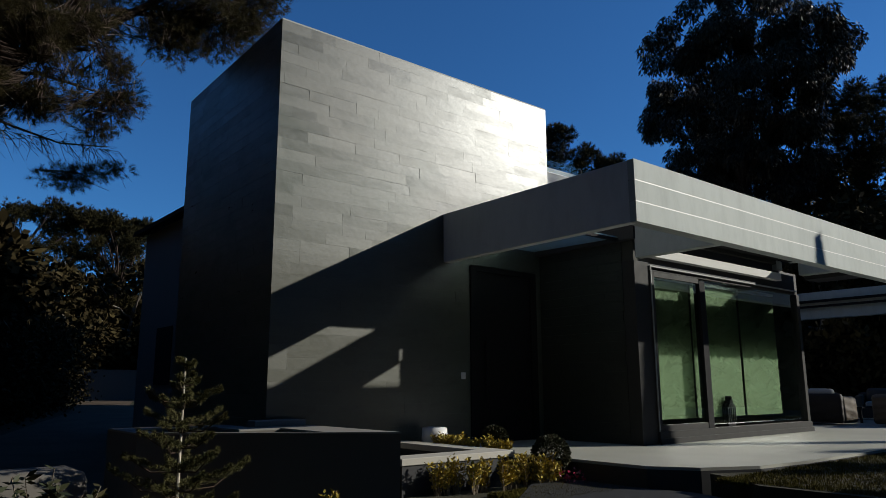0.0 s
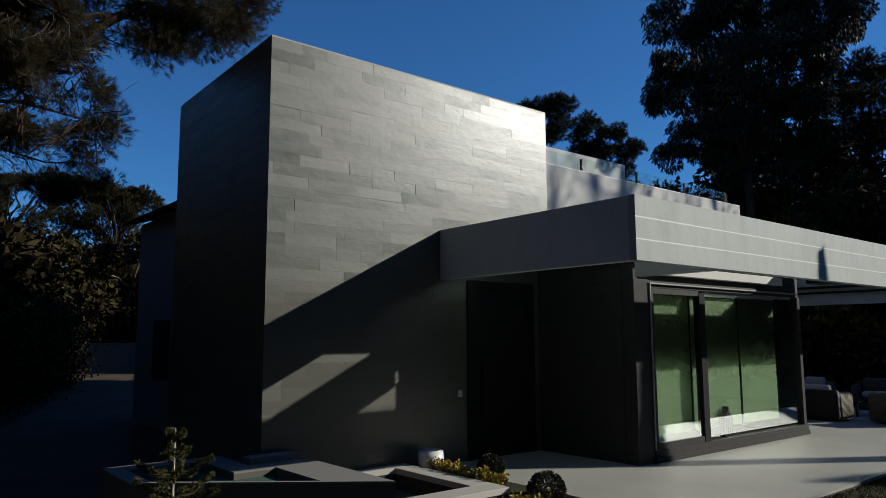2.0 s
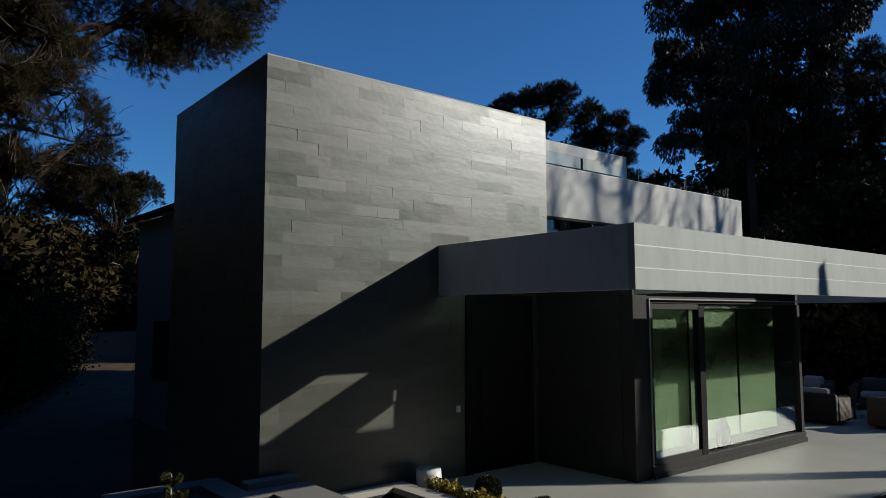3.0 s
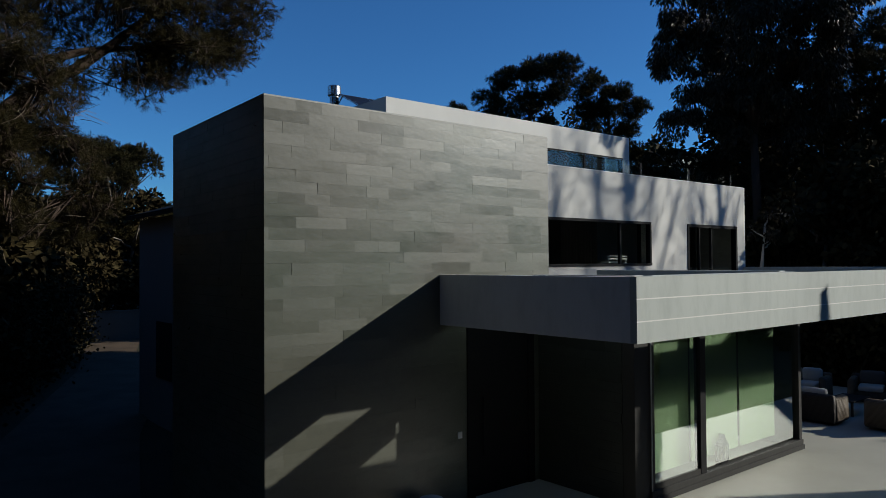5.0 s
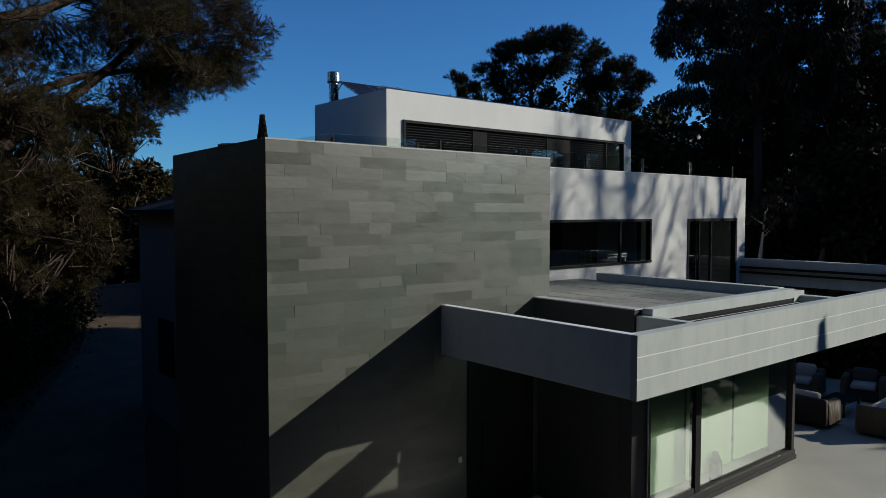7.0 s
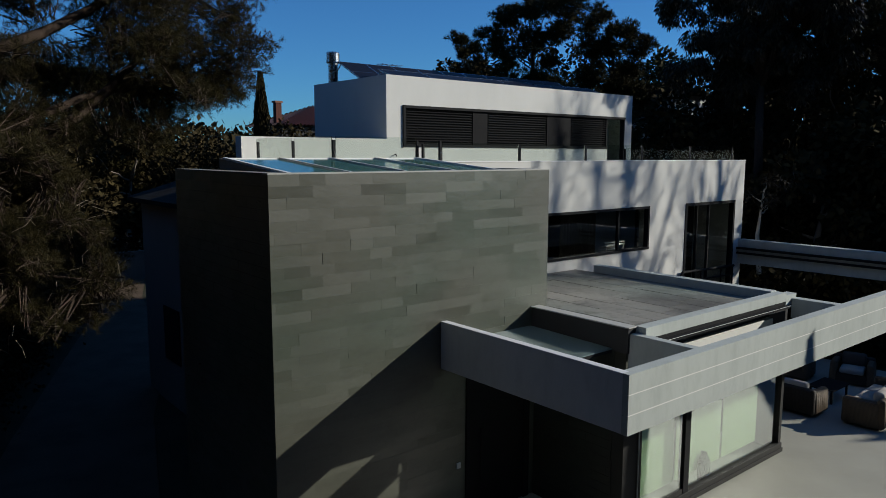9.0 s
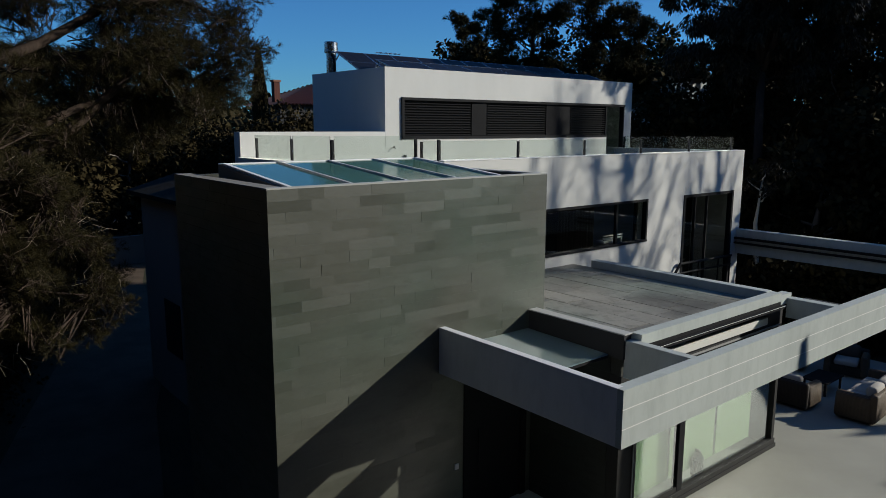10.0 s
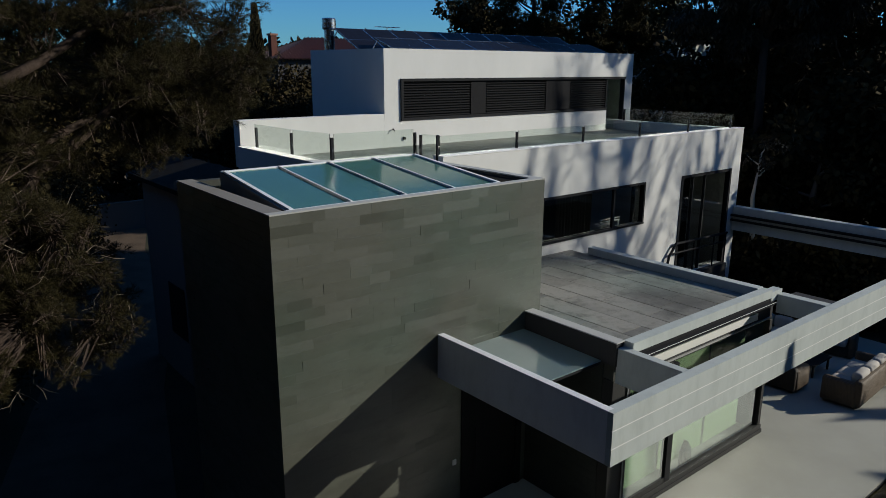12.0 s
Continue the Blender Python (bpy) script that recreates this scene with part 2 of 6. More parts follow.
MAT = {
    "slate": slate("slate_cladding", (0.051, 0.055, 0.045), (0.068, 0.0735, 0.061), (0.089, 0.094, 0.08), 0.41, True, 0.95),
    "slate_joined": slate("slate_cladding_joined", (0.056, 0.06, 0.047), (0.088, 0.094, 0.072), (0.122, 0.125, 0.1), 0.37, False),
    "slab": slate("slate_slab", (0.062, 0.062, 0.055), (0.158, 0.158, 0.144), (0.26, 0.255, 0.235), 0.55, True, 0.6, True),
    "joint": material("joint", (0.035, 0.037, 0.03), 0.85)[0],
    "white": plaster("white_render", (0.61, 0.605, 0.575), (0.5, 0.5, 0.475)),
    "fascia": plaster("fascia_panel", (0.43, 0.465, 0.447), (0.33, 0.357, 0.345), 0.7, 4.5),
    # Front fascia paint made lighter here, to offset deep shade on the side
    "fascia_side_lifted": plaster("fascia_panel_side_lifted", (0.68, 0.69, 0.7), (0.58, 0.59, 0.6), 0.7, 4.5),
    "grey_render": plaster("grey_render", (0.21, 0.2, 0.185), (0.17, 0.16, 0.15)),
    "grey_render_dark": plaster("grey_render_dark", (0.115, 0.105, 0.092), (0.085, 0.078, 0.07), 0.8),
    "groove": material("groove_strip", (0.66, 0.66, 0.64), 0.5)[0],
    "capping": plaster("parapet_capping", (0.42, 0.42, 0.4), (0.32, 0.32, 0.3), 0.7),
    "anthracite": metal_of("anthracite_metal", (0.015, 0.0155, 0.017), 0.7, 0.0, 0.1),
    "frame_grey": metal_of("window_metal", (0.03, 0.03, 0.029), 0.65, 0.0, 0.2),
    # Paler than the frame metal, for edges painted as sunlit
    "lit_edge_grey": metal_of("lit_edge_pale", (0.27, 0.275, 0.275), 0.5, 0.0, 0.3),
    "steel": metal_of("brushed_steel", (0.6, 0.6, 0.6), 0.22, 1.0),
    "white_metal": metal_of("white_metal", (0.75, 0.75, 0.75), 0.4, 0.0),
    "shutter": metal_of("shutter_slat", (0.012, 0.012, 0.013), 0.75, 0.0, 0.1),
    "glass": glass_of("window_glass", (0.72, 0.88, 0.85), 0.0, 2.9),
    "dark_glass": glass_of("upper_window_glass", (0.55, 0.6, 0.58), 0.0, 1.45),
    "clear": glass_of("balustrade_glass", (0.8, 0.87, 0.83), 0.0, 1.38),
    "teal_glass": frosted_glass("skylight_glass", (0.085, 0.205, 0.17), 0.12, 1.22),
    "frosted": frosted_glass("frosted_glass", (0.66, 0.8, 0.78), 0.1, 1.3, 0.85, 0.3),
    "blind": plaster("roller_blind", (0.19, 0.235, 0.13), (0.175, 0.222, 0.12), 0.85),
    "interior": plaster("interior_wall", (0.2, 0.19, 0.17), (0.17, 0.16, 0.15)),
    "floor": ground_mix("terrace_paving", (0.335, 0.33, 0.285), (0.3, 0.295, 0.255), (0.365, 0.36, 0.315), 3.0, 0.6, 0.05),
    "coping": ground_mix("coping_stone", (0.42, 0.4, 0.35), (0.36, 0.34, 0.3), (0.45, 0.425, 0.38), 4.0, 0.7, 0.1),
    "gravel": ground_mix("gravel", (0.2, 0.17, 0.13), (0.3, 0.26, 0.2), (0.14, 0.12, 0.1), 30.0, 0.95, 1.0),
    "soil": ground_mix("garden_soil", (0.035, 0.033, 0.022), (0.06, 0.052, 0.032), (0.026, 0.03, 0.015), 4.0, 0.95, 0.8),
    "asphalt": ground_mix("driveway", (0.085, 0.06, 0.04), (0.11, 0.08, 0.055), (0.066, 0.048, 0.033), 8.0, 0.9, 0.3),
    "grass": foliage("grass_blade", (0.055, 0.048, 0.009), (0.085, 0.073, 0.015), (0.12, 0.1, 0.027), 0.7, 0.02),
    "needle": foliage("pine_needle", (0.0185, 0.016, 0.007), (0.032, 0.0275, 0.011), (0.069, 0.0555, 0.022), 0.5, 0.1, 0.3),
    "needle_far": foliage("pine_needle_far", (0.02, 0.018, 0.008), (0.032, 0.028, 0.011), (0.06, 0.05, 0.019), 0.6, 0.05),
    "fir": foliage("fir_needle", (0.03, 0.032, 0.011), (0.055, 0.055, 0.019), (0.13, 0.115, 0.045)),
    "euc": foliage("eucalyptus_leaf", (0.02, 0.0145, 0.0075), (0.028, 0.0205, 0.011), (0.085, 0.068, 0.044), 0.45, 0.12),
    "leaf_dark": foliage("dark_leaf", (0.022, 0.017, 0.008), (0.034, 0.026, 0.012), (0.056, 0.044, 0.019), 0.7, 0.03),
    "shrub": foliage("golden_shrub_leaf", (0.16, 0.12, 0.02), (0.4, 0.3, 0.05), (0.52, 0.4, 0.09)),
    "box": foliage("box_leaf", (0.02, 0.025, 0.012), (0.035, 0.04, 0.02), (0.06, 0.05, 0.025)),
    "flower": foliage("flower_petal", (0.35, 0.03, 0.08), (0.5, 0.05, 0.12), (0.5, 0.35, 0.35)),
    "bark": bark_of("pine_bark", (0.07, 0.048, 0.035), (0.03, 0.022, 0.018)),
    "bark_grey": bark_of("smooth_bark", (0.22, 0.19, 0.16), (0.12, 0.1, 0.085)),
    "pale_bark": bark_of("pale_bark", (0.55, 0.5, 0.42), (0.4, 0.36, 0.3)),
    "twig": bark_of("dry_twig", (0.24, 0.2, 0.15), (0.14, 0.11, 0.08)),
    "clay": bark_of("clay_tile", (0.3, 0.14, 0.09), (0.2, 0.1, 0.07)),
    "brick_red": bark_of("chimney_brick", (0.13, 0.05, 0.036), (0.08, 0.035, 0.026)),
    "pot": plaster("white_pot", (0.7, 0.7, 0.7), (0.6, 0.6, 0.6), 0.4),
    "wicker": wicker_of("wicker", (0.125, 0.09, 0.058), (0.03, 0.022, 0.015)),
    # Darker copy of the wicker; on the near sofa it stands for shade
    "wicker_darkened": wicker_of("darkened_wicker", (0.035, 0.028, 0.022), (0.014, 0.011, 0.009)),
    "cushion": plaster("cushion_cloth", (0.42, 0.395, 0.36), (0.36, 0.34, 0.31), 0.95),
    "cushion_dark": plaster("cushion_grey", (0.09, 0.082, 0.076), (0.07, 0.065, 0.06), 0.95),
    "solar": metal_of("solar_cell", (0.008, 0.008, 0.012), 0.4, 0.0, 0.12),
    "roof_slate": slate("roof_slate", (0.011, 0.01, 0.01), (0.017, 0.016, 0.015), (0.026, 0.024, 0.022), 0.85, False, 0.03),
    # Darker tones of the joined slate, for the wall beside the entrance
    "slate_joined_dark": slate("slate_joined_dark", (0.016, 0.016, 0.016), (0.024, 0.024, 0.023), (0.034, 0.034, 0.032), 0.5, False, 0.4),
    # Near black: dark stone, also shade in rooms, recesses and below edges
    "dark_stone_shade": plaster("dark_interior_shade", (0.035, 0.035, 0.037), (0.03, 0.03, 0.03), 0.6),
}
water_m, water_nt, water_b = material("pond_water", (0.02, 0.1, 0.09), 0.05)
bumped(water_nt, water_b, noise_of(water_nt, 5, 3), 0.05, 0.02)
MAT["water"] = water_m


# ---- mesh helpers ----
def part(name, bm, mat, parent=None, label="", smooth=False):
    me = bpy.data.meshes.new(name)
    if isinstance(bm, bmesh.types.BMesh):
        bm.normal_update()
        bm.to_mesh(me)
        bm.free()
    else:
        me = bm
    me.materials.append(MAT[mat])
    if smooth:
        me.polygons.foreach_set("use_smooth", [True] * len(me.polygons))
    ob = new(name, me)
    if parent is not None:
        ob.parent = parent
    if label:
        ob["label"] = label
    return ob


def thing(name, label, category, group="", kind="", at=(0, 0, 0), turn=0.0):
    ob = new(name)
    ob.matrix_world = pose(*at, 0, 0, turn)
    return tagged(ob, label, category, group, kind)


def add_box(bm, x0, x1, y0, y1, z0, z1):
    v = [bm.verts.new((x, y, z)) for x in (x0, x1) for y in (y0, y1) for z in (z0, z1)]
    for f in ((0, 1, 3, 2), (4, 6, 7, 5), (0, 4, 5, 1), (2, 3, 7, 6), (0, 2, 6, 4), (1, 5, 7, 3)):
        bm.faces.new([v[i] for i in f])
    return v


def box(x0, x1, y0, y1, z0, z1, bevel=0.0):
    bm = bmesh.new()
    add_box(bm, min(x0, x1), max(x0, x1), min(y0, y1), max(y0, y1), min(z0, z1), max(z0, z1))
    if bevel:
        bmesh.ops.bevel(bm, geom=bm.edges[:], offset=bevel, segments=2, affect="EDGES", profile=0.5)
    return bm


def boxes(rows, bevel=0.0):
    bm = bmesh.new()
    for r in rows:
        add_box(bm, *r)
    if bevel:
        bmesh.ops.bevel(bm, geom=bm.edges[:], offset=bevel, segments=1, affect="EDGES")
    return bm


def prism(points, z0, z1):
    """An upright solid over a polygon of (x, y)."""
    bm = bmesh.new()
    lo = [bm.verts.new((x, y, z0)) for x, y in points]
    hi = [bm.verts.new((x, y, z1)) for x, y in points]
    n = len(points)
    bm.faces.new(lo[::-1])
    bm.faces.new(hi)
    for i in range(n):
        bm.faces.new((lo[i], lo[(i + 1) % n], hi[(i + 1) % n], hi[i]))
    bmesh.ops.recalc_face_normals(bm, faces=bm.faces[:])
    return bm


def slab_of(corners, thick):
    """A plate with four given upper corners."""
    bm = bmesh.new()
    hi = [bm.verts.new(c) for c in corners]
    lo = [bm.verts.new((c[0], c[1], c[2] - thick)) for c in corners]
    bm.faces.new(hi)
    bm.faces.new(lo[::-1])
    for i in range(4):
        bm.faces.new((lo[i], lo[(i + 1) % 4], hi[(i + 1) % 4], hi[i]))
    bmesh.ops.recalc_face_normals(bm, faces=bm.faces[:])
    return bm


def add_tube(bm, points, radii, seg=8):
    """A tapered tube along points."""
    rings = []
    for i, p in enumerate(points):
        p = Vector(p)
        ahead = Vector(points[min(i + 1, len(points) - 1)]) - Vector(points[max(i - 1, 0)])
        q = ahead.normalized().to_track_quat("Z", "Y")
        r = radii[i]
        rings.append([bm.verts.new(p + q @ Vector((r * math.cos(a), r * math.sin(a), 0))) for a in (2 * math.pi * k / seg for k in range(seg))])
    for a, b in zip(rings, rings[1:]):
        for k in range(seg):
            bm.faces.new((a[k], a[(k + 1) % seg], b[(k + 1) % seg], b[k]))
    bm.faces.new(rings[0][::-1])
    bm.faces.new(rings[-1])


def tube(points, radii, seg=8):
    bm = bmesh.new()
    if isinstance(radii, (int, float)):
        radii = [radii] * len(points)
    add_tube(bm, points, radii, seg)
    return bm


def mesh_from(name, verts, faces_n, counts):
    """A mesh from numpy vertices, consecutive faces of faces_n corners each."""
    me = bpy.data.meshes.new(name)
    n = len(verts)
    me.vertices.add(n)
    me.vertices.foreach_set("co", verts.astype(np.float32).ravel())
    me.loops.add(n)
    me.loops.foreach_set("vertex_index", np.arange(n, dtype=np.int32))
    me.polygons.add(counts)
    me.polygons.foreach_set("loop_start", np.arange(counts, dtype=np.int32) * faces_n)
    me.polygons.foreach_set("loop_total", np.full(counts, faces_n, dtype=np.int32))
    me.update(calc_edges=True)
    return me


def unit(v):
    return v / np.maximum(np.linalg.norm(v, axis=-1, keepdims=True), 1e-9)


# ---- ground ----
def ground_height(x, y):
    """The plot: low in front of the terrace, rising gently along the drive."""
    return -0.55 + 0.85 * max(0.0, min(1.0, (y - 13.0) / 26.0)) + 0.35 * max(0.0, min(1.0, (x - 8.0) / 8.0))


def ground_sheet():
    bm = bmesh.new()
    xs = [-1500, -400, -120, -60, -30, -15, -8, -4, 0, 2, 4, 6, 8, 10, 13, 16, 22, 30, 45, 70, 130, 400, 1500]
    ys = [-1500, -400, -120, -60, -30, -15, -8, -4, 0, 2, 4, 6, 8, 10, 13, 17, 22, 28, 34, 40, 60, 100, 180, 400, 1500]
    grid = [[bm.verts.new((x, y, ground_height(x, y))) for x in xs] for y in ys]
    for a, b in zip(grid, grid[1:]):
        for i in range(len(xs) - 1):
            bm.faces.new((a[i], a[i + 1], b[i + 1], b[i]))
    return bm


tagged(part("ground", ground_sheet(), "soil", smooth=True), "dark garden soil in the shade of pines", "ground", kind="structure")


def drive_strip():
    bm = bmesh.new()
    line = [(-1.0, -6.0, 4.5), (0.6, 6.0, 4.4), (1.6, 12.0, 3.8), (4.2, 20.0, 3.2), (8.2, 30.0, 3.2), (11.0, 40.0, 3.4), (15.0, 55.0, 3.6), (22.0, 80.0, 4.0)]
    rows = []
    for x, y, w in line:
        rows.append([bm.verts.new((x + s * w / 2, y - s * 0.3, ground_height(x, y) + 0.03)) for s in (-1, 0, 1)])
    for a, b in zip(rows, rows[1:]):
        for i in range(2):
            bm.faces.new((a[i], a[i + 1], b[i + 1], b[i]))
    return bm


tagged(part("road", drive_strip(), "asphalt"), "grey paved driveway beside the house", "driveway", kind="structure")
terrace = tagged(part("pavement", prism([(7.6, 7.4), (7.58, 6.0), (7.9, 5.5), (8.6, 5.15), (9.6, 5.05), (24.4, 5.05), (24.4, 13.2), (7.6, 13.2)], -0.32, 0.0), "floor"), "pale beige terrace paving, sunlit", "paving", kind="structure")
# thin dark skirt over the terrace side, standing in for its shade
tagged(part("pavement_riser", prism([(7.588, 7.4), (7.566, 5.995), (7.892, 5.49), (8.597, 5.136), (9.6, 5.036), (24.41, 5.036), (24.41, 5.5), (9.0, 5.9), (8.2, 7.4)], -0.5, -0.035), "dark_stone_shade"), "riser below the terrace edge, darkened to stand for shade", "paving", kind="structure")
# step colour darkened in place of the shade before the terrace
tagged(part("pavement_lower", prism([(5.2, 5.9), (6.0, 4.5), (7.1, 4.35), (7.5, 4.95), (7.62, 5.45), (7.5, 5.95), (7.5, 7.3), (6.9, 7.2)], -0.6, -0.24), "dark_stone_shade"), "lower stone step before the terrace, darkened to stand for shade", "paving", kind="structure")

# ---- house ----
house = thing("house", "modern white villa with a slate-clad tower and flat roofs", "house")
TX0, TX1, TY0, TY1, TZ = 4.6, 10.35, 9.9, 13.93, 6.36
TILE_L, TILE_H, TILE_T = 0.84, 0.1685, 0.022


def tower_core():
    """Hollow tower: four walls round a sunk top, the west wall a little askew."""
    bm = prism([(TX0 + 0.03, TY0 + 0.03), (TX1 - 0.004, TY0 + 0.03), (TX1 - 0.004, TY1), (TX0 + 0.13, TY1)], -0.6, TZ - 0.32)
    for pts in ([(TX0 + 0.03, TY0 + 0.03), (TX1 - 0.004, TY0 + 0.03), (TX1 - 0.004, TY0 + 0.16), (TX0 + 0.16, TY0 + 0.16)],
                [(TX0 + 0.03, TY0 + 0.16), (TX0 + 0.3, TY0 + 0.16), (TX0 + 0.4, TY1), (TX0 + 0.13, TY1)],
                [(TX1 - 0.2, TY0 + 0.16), (TX1 - 0.004, TY0 + 0.16), (TX1 - 0.004, TY1), (TX1 - 0.2, TY1)],
                [(TX0 + 0.4, TY1 - 0.2), (TX1 - 0.2, TY1 - 0.2), (TX1 - 0.2, TY1), (TX0 + 0.4, TY1)]):
        extra = prism(pts, TZ - 0.33, TZ - 0.012)
        tmp = bpy.data.meshes.new("tmp")
        extra.to_mesh(tmp)
        extra.free()
        bm.from_mesh(tmp)
        bpy.data.meshes.remove(tmp)
    return bm


tower = part("tower_wall", tower_core(), "joint", house, "slate-clad tower wall")
part("tower_capping", boxes([
    (TX0, TX1, TY0 + 0.004, TY0 + 0.17, TZ - 0.01, TZ + 0.012), (TX1 - 0.2, TX1, TY0 + 0.172, TY1, TZ - 0.01, TZ + 0.012)]), "capping", house, "grey stone capping")
part("tower_capping", slab_of([(TX0 + 0.005, TY0 + 0.172, TZ + 0.012), (TX0 + 0.3, TY0 + 0.172, TZ + 0.012), (TX0 + 0.4, TY1, TZ + 0.012), (TX0 + 0.105, TY1, TZ + 0.012)], 0.022), "grey_render", house, "grey stone capping")

# body, upper terrace and penthouse
BX0, BX1, BY0, BY1, BZ = 7.65, 23.5, 12.99, 24.0, 6.47
FLOOR1, PX0, PX1, PY0, PY1, PZ = 6.12, 12.26, 24.0, 18.02, 22.24, 8.95


def wall_y(x0, x1, y, thick, z0, z1, openings):
    """A wall along x with its face at y, thick towards +y, with openings (x0, x1, z0, z1) in order, none overlapping in x."""
    rows, x = [], x0
    for a, b, c, d in openings:
        rows.append((x, a, y, y + thick, z0, z1))
        if c > z0:
            rows.append((a, b, y, y + thick, z0, c))
        if d < z1:
            rows.append((a, b, y, y + thick, d, z1))
        x = b
    rows.append((x, x1, y, y + thick, z0, z1))
    bm = boxes(rows)
    bmesh.ops.remove_doubles(bm, verts=bm.verts[:], dist=0.0005)
    return bm


part("front_wall", wall_y(TX1, BX1, BY0, 0.35, -0.1, BZ, [(11.2, 18.12, 3.9, 5.16), (20.0, 22.96, 1.9, 5.16)]), "white", house, "white rendered upper front wall with dappled tree shade")
part("east_wall", box(BX1 - 0.35, BX1 - 0.001, BY0 + 0.35, BY1, -0.1, BZ - 0.002), "white", house)
part("west_wall", box(BX0, BX0 + 0.3, TY1 - 0.15, PY0 - 0.1, -0.1, BZ - 0.003), "white", house, "white wall in blue shade")
part("inner_step_wall", box(BX0 + 0.3, TX1 - 0.2, TY1 + 0.002, TY1 + 0.3, 5.0, BZ - 0.004), "white", house)
part("upper_terrace_floor", boxes([(BX0 + 0.3, PX0 - 0.01, BY0 + 0.35, PY0 + 0.3, FLOOR1 - 0.25, FLOOR1), (PX0 - 0.01, BX1 - 0.35, BY0 + 0.35, BY1, FLOOR1 - 0.25, FLOOR1)]), "slab", house, "grey upper terrace floor")
part("front_parapet_capping", boxes([(TX1 + 0.002, BX1 + 0.01, BY0 - 0.01, BY0 + 0.36, BZ, BZ + 0.02)]), "white_metal", house)

# low white wall that carries on west of the penthouse
part("low_wall", box(7.78, PX0, PY0, PY0 + 0.35, 5.9, 7.1, 0.01), "white", house, "low white rendered wall")
part("penthouse_wall", wall_y(PX0, PX1, PY0, 0.35, 5.9, PZ, [(12.89, 22.5, 6.93, 8.05), (22.5, 23.57, FLOOR1, 8.05)]), "white", house, "white rendered penthouse front wall")
part("penthouse_wall", box(PX0, PX0 + 0.3, PY0 + 0.35, PY1, 5.9, PZ - 0.001), "white", house, "white wall in blue shade")
part("penthouse_wall", box(PX1 - 0.3, PX1, PY0 + 0.35, PY1, 5.9, PZ - 0.001), "white", house)
part("penthouse_wall", box(PX0 + 0.3, PX1 - 0.3, PY1 - 0.3, PY1, 5.9, PZ - 0.002), "white", house)
part("penthouse_roof", box(PX0 + 0.3, PX1 - 0.3, PY0 + 0.35, PY1 - 0.3, PZ - 0.5, PZ - 0.25), "capping", house)
# near-black sheet stands in for the unlit penthouse room
part("penthouse_back_lining", box(PX0 + 0.3, PX1 - 0.3, PY0 + 1.6, PY0 + 1.7, FLOOR1, PZ - 0.5), "dark_stone_shade", house)


def shuttered_window():
    win = part("window", boxes([(12.84, 12.93, PY0 - 0.05, PY0 + 0.2, 6.88, 8.1), (12.93, 23.57, PY0 - 0.03, PY0 + 0.2, 8.02, 8.1), (12.93, 22.5, PY0 - 0.03, PY0 + 0.2, 6.88, 6.96)]), "anthracite", house, "long anthracite window band with half-open louvre shutters")
    for a, b in ((12.96, 15.62), (16.34, 19.12), (20.47, 22.48)):
        n = 13
        for i in range(n):
            z = 6.99 + i * 1.02 / n
            bm = slab_of([(a, PY0 + 0.03, z), (b, PY0 + 0.03, z), (b, PY0 + 0.09, z + 0.03), (a, PY0 + 0.09, z + 0.03)], 0.012)
            part("slat", bm, "shutter", win)
    for a, b in ((15.66, 16.3), (19.16, 20.42)):
        part("panel", box(a, b, PY0 + 0.04, PY0 + 0.07, 6.97, 8.01), "shutter", win, "plain dark metal panel")
    part("pane", box(22.5, 23.55, PY0 + 0.12, PY0 + 0.13, FLOOR1 + 0.05, 8.0), "glass", win).visible_shadow = False
    for a in (22.44, 23.52):
        part("jamb", box(a, a + 0.06, PY0 + 0.01, PY0 + 0.2, FLOOR1, 8.02), "anthracite", win)
    # near-black sheet makes the shade between the slats
    part("lining", box(12.9, 22.5, PY0 + 0.22, PY0 + 0.24, 6.93, 8.05), "dark_stone_shade", win)


shuttered_window()


def upper_window():
    win = part("window", boxes([(11.2, 18.12, BY0 - 0.015, BY0 + 0.14, 5.09, 5.16), (11.2, 18.12, BY0 - 0.03, BY0 + 0.14, 3.9, 3.96), (18.05, 18.12, BY0 - 0.015, BY0 + 0.14, 3.96, 5.09), (11.2, 11.27, BY0 - 0.015, BY0 + 0.14, 3.96, 5.09)]), "anthracite", house, "long anthracite window")
    for x in (13.6, 16.72):
        part("mullion", box(x - 0.035, x + 0.035, BY0 + 0.03, BY0 + 0.12, 3.96, 5.09), "anthracite", win)
    for a, b in ((11.27, 13.565), (13.635, 16.685), (16.755, 18.05)):
        part("pane", box(a, b, BY0 + 0.07, BY0 + 0.082, 3.96, 5.09), "dark_glass", win).visible_shadow = False
    # near-black sheet in place of an unlit room
    part("lining", box(11.0, 18.4, BY0 + 2.2, BY0 + 2.3, 3.0, 5.6), "dark_stone_shade", win)
    # pale bars added just behind the glass, above the sill
    part("seat_back", boxes([(16.42, 17.32, BY0 + 0.26, BY0 + 0.3, 4.15, 4.18), (16.42, 17.32, BY0 + 0.26, BY0 + 0.3, 4.07, 4.11), (16.45, 16.49, BY0 + 0.262, BY0 + 0.298, 3.4, 4.07), (17.24, 17.28, BY0 + 0.262, BY0 + 0.298, 3.4, 4.07), (16.4, 16.95, BY0 + 0.2, BY0 + 0.5, 3.97, 4.03)], 0.004), "white_metal", win, "pale slats behind the glass")
    part("curtain", curtain(14.6, 16.1, BY0 + 0.35, 3.75, 5.2), "cushion_dark", win, "grey curtain behind glass", smooth=True)


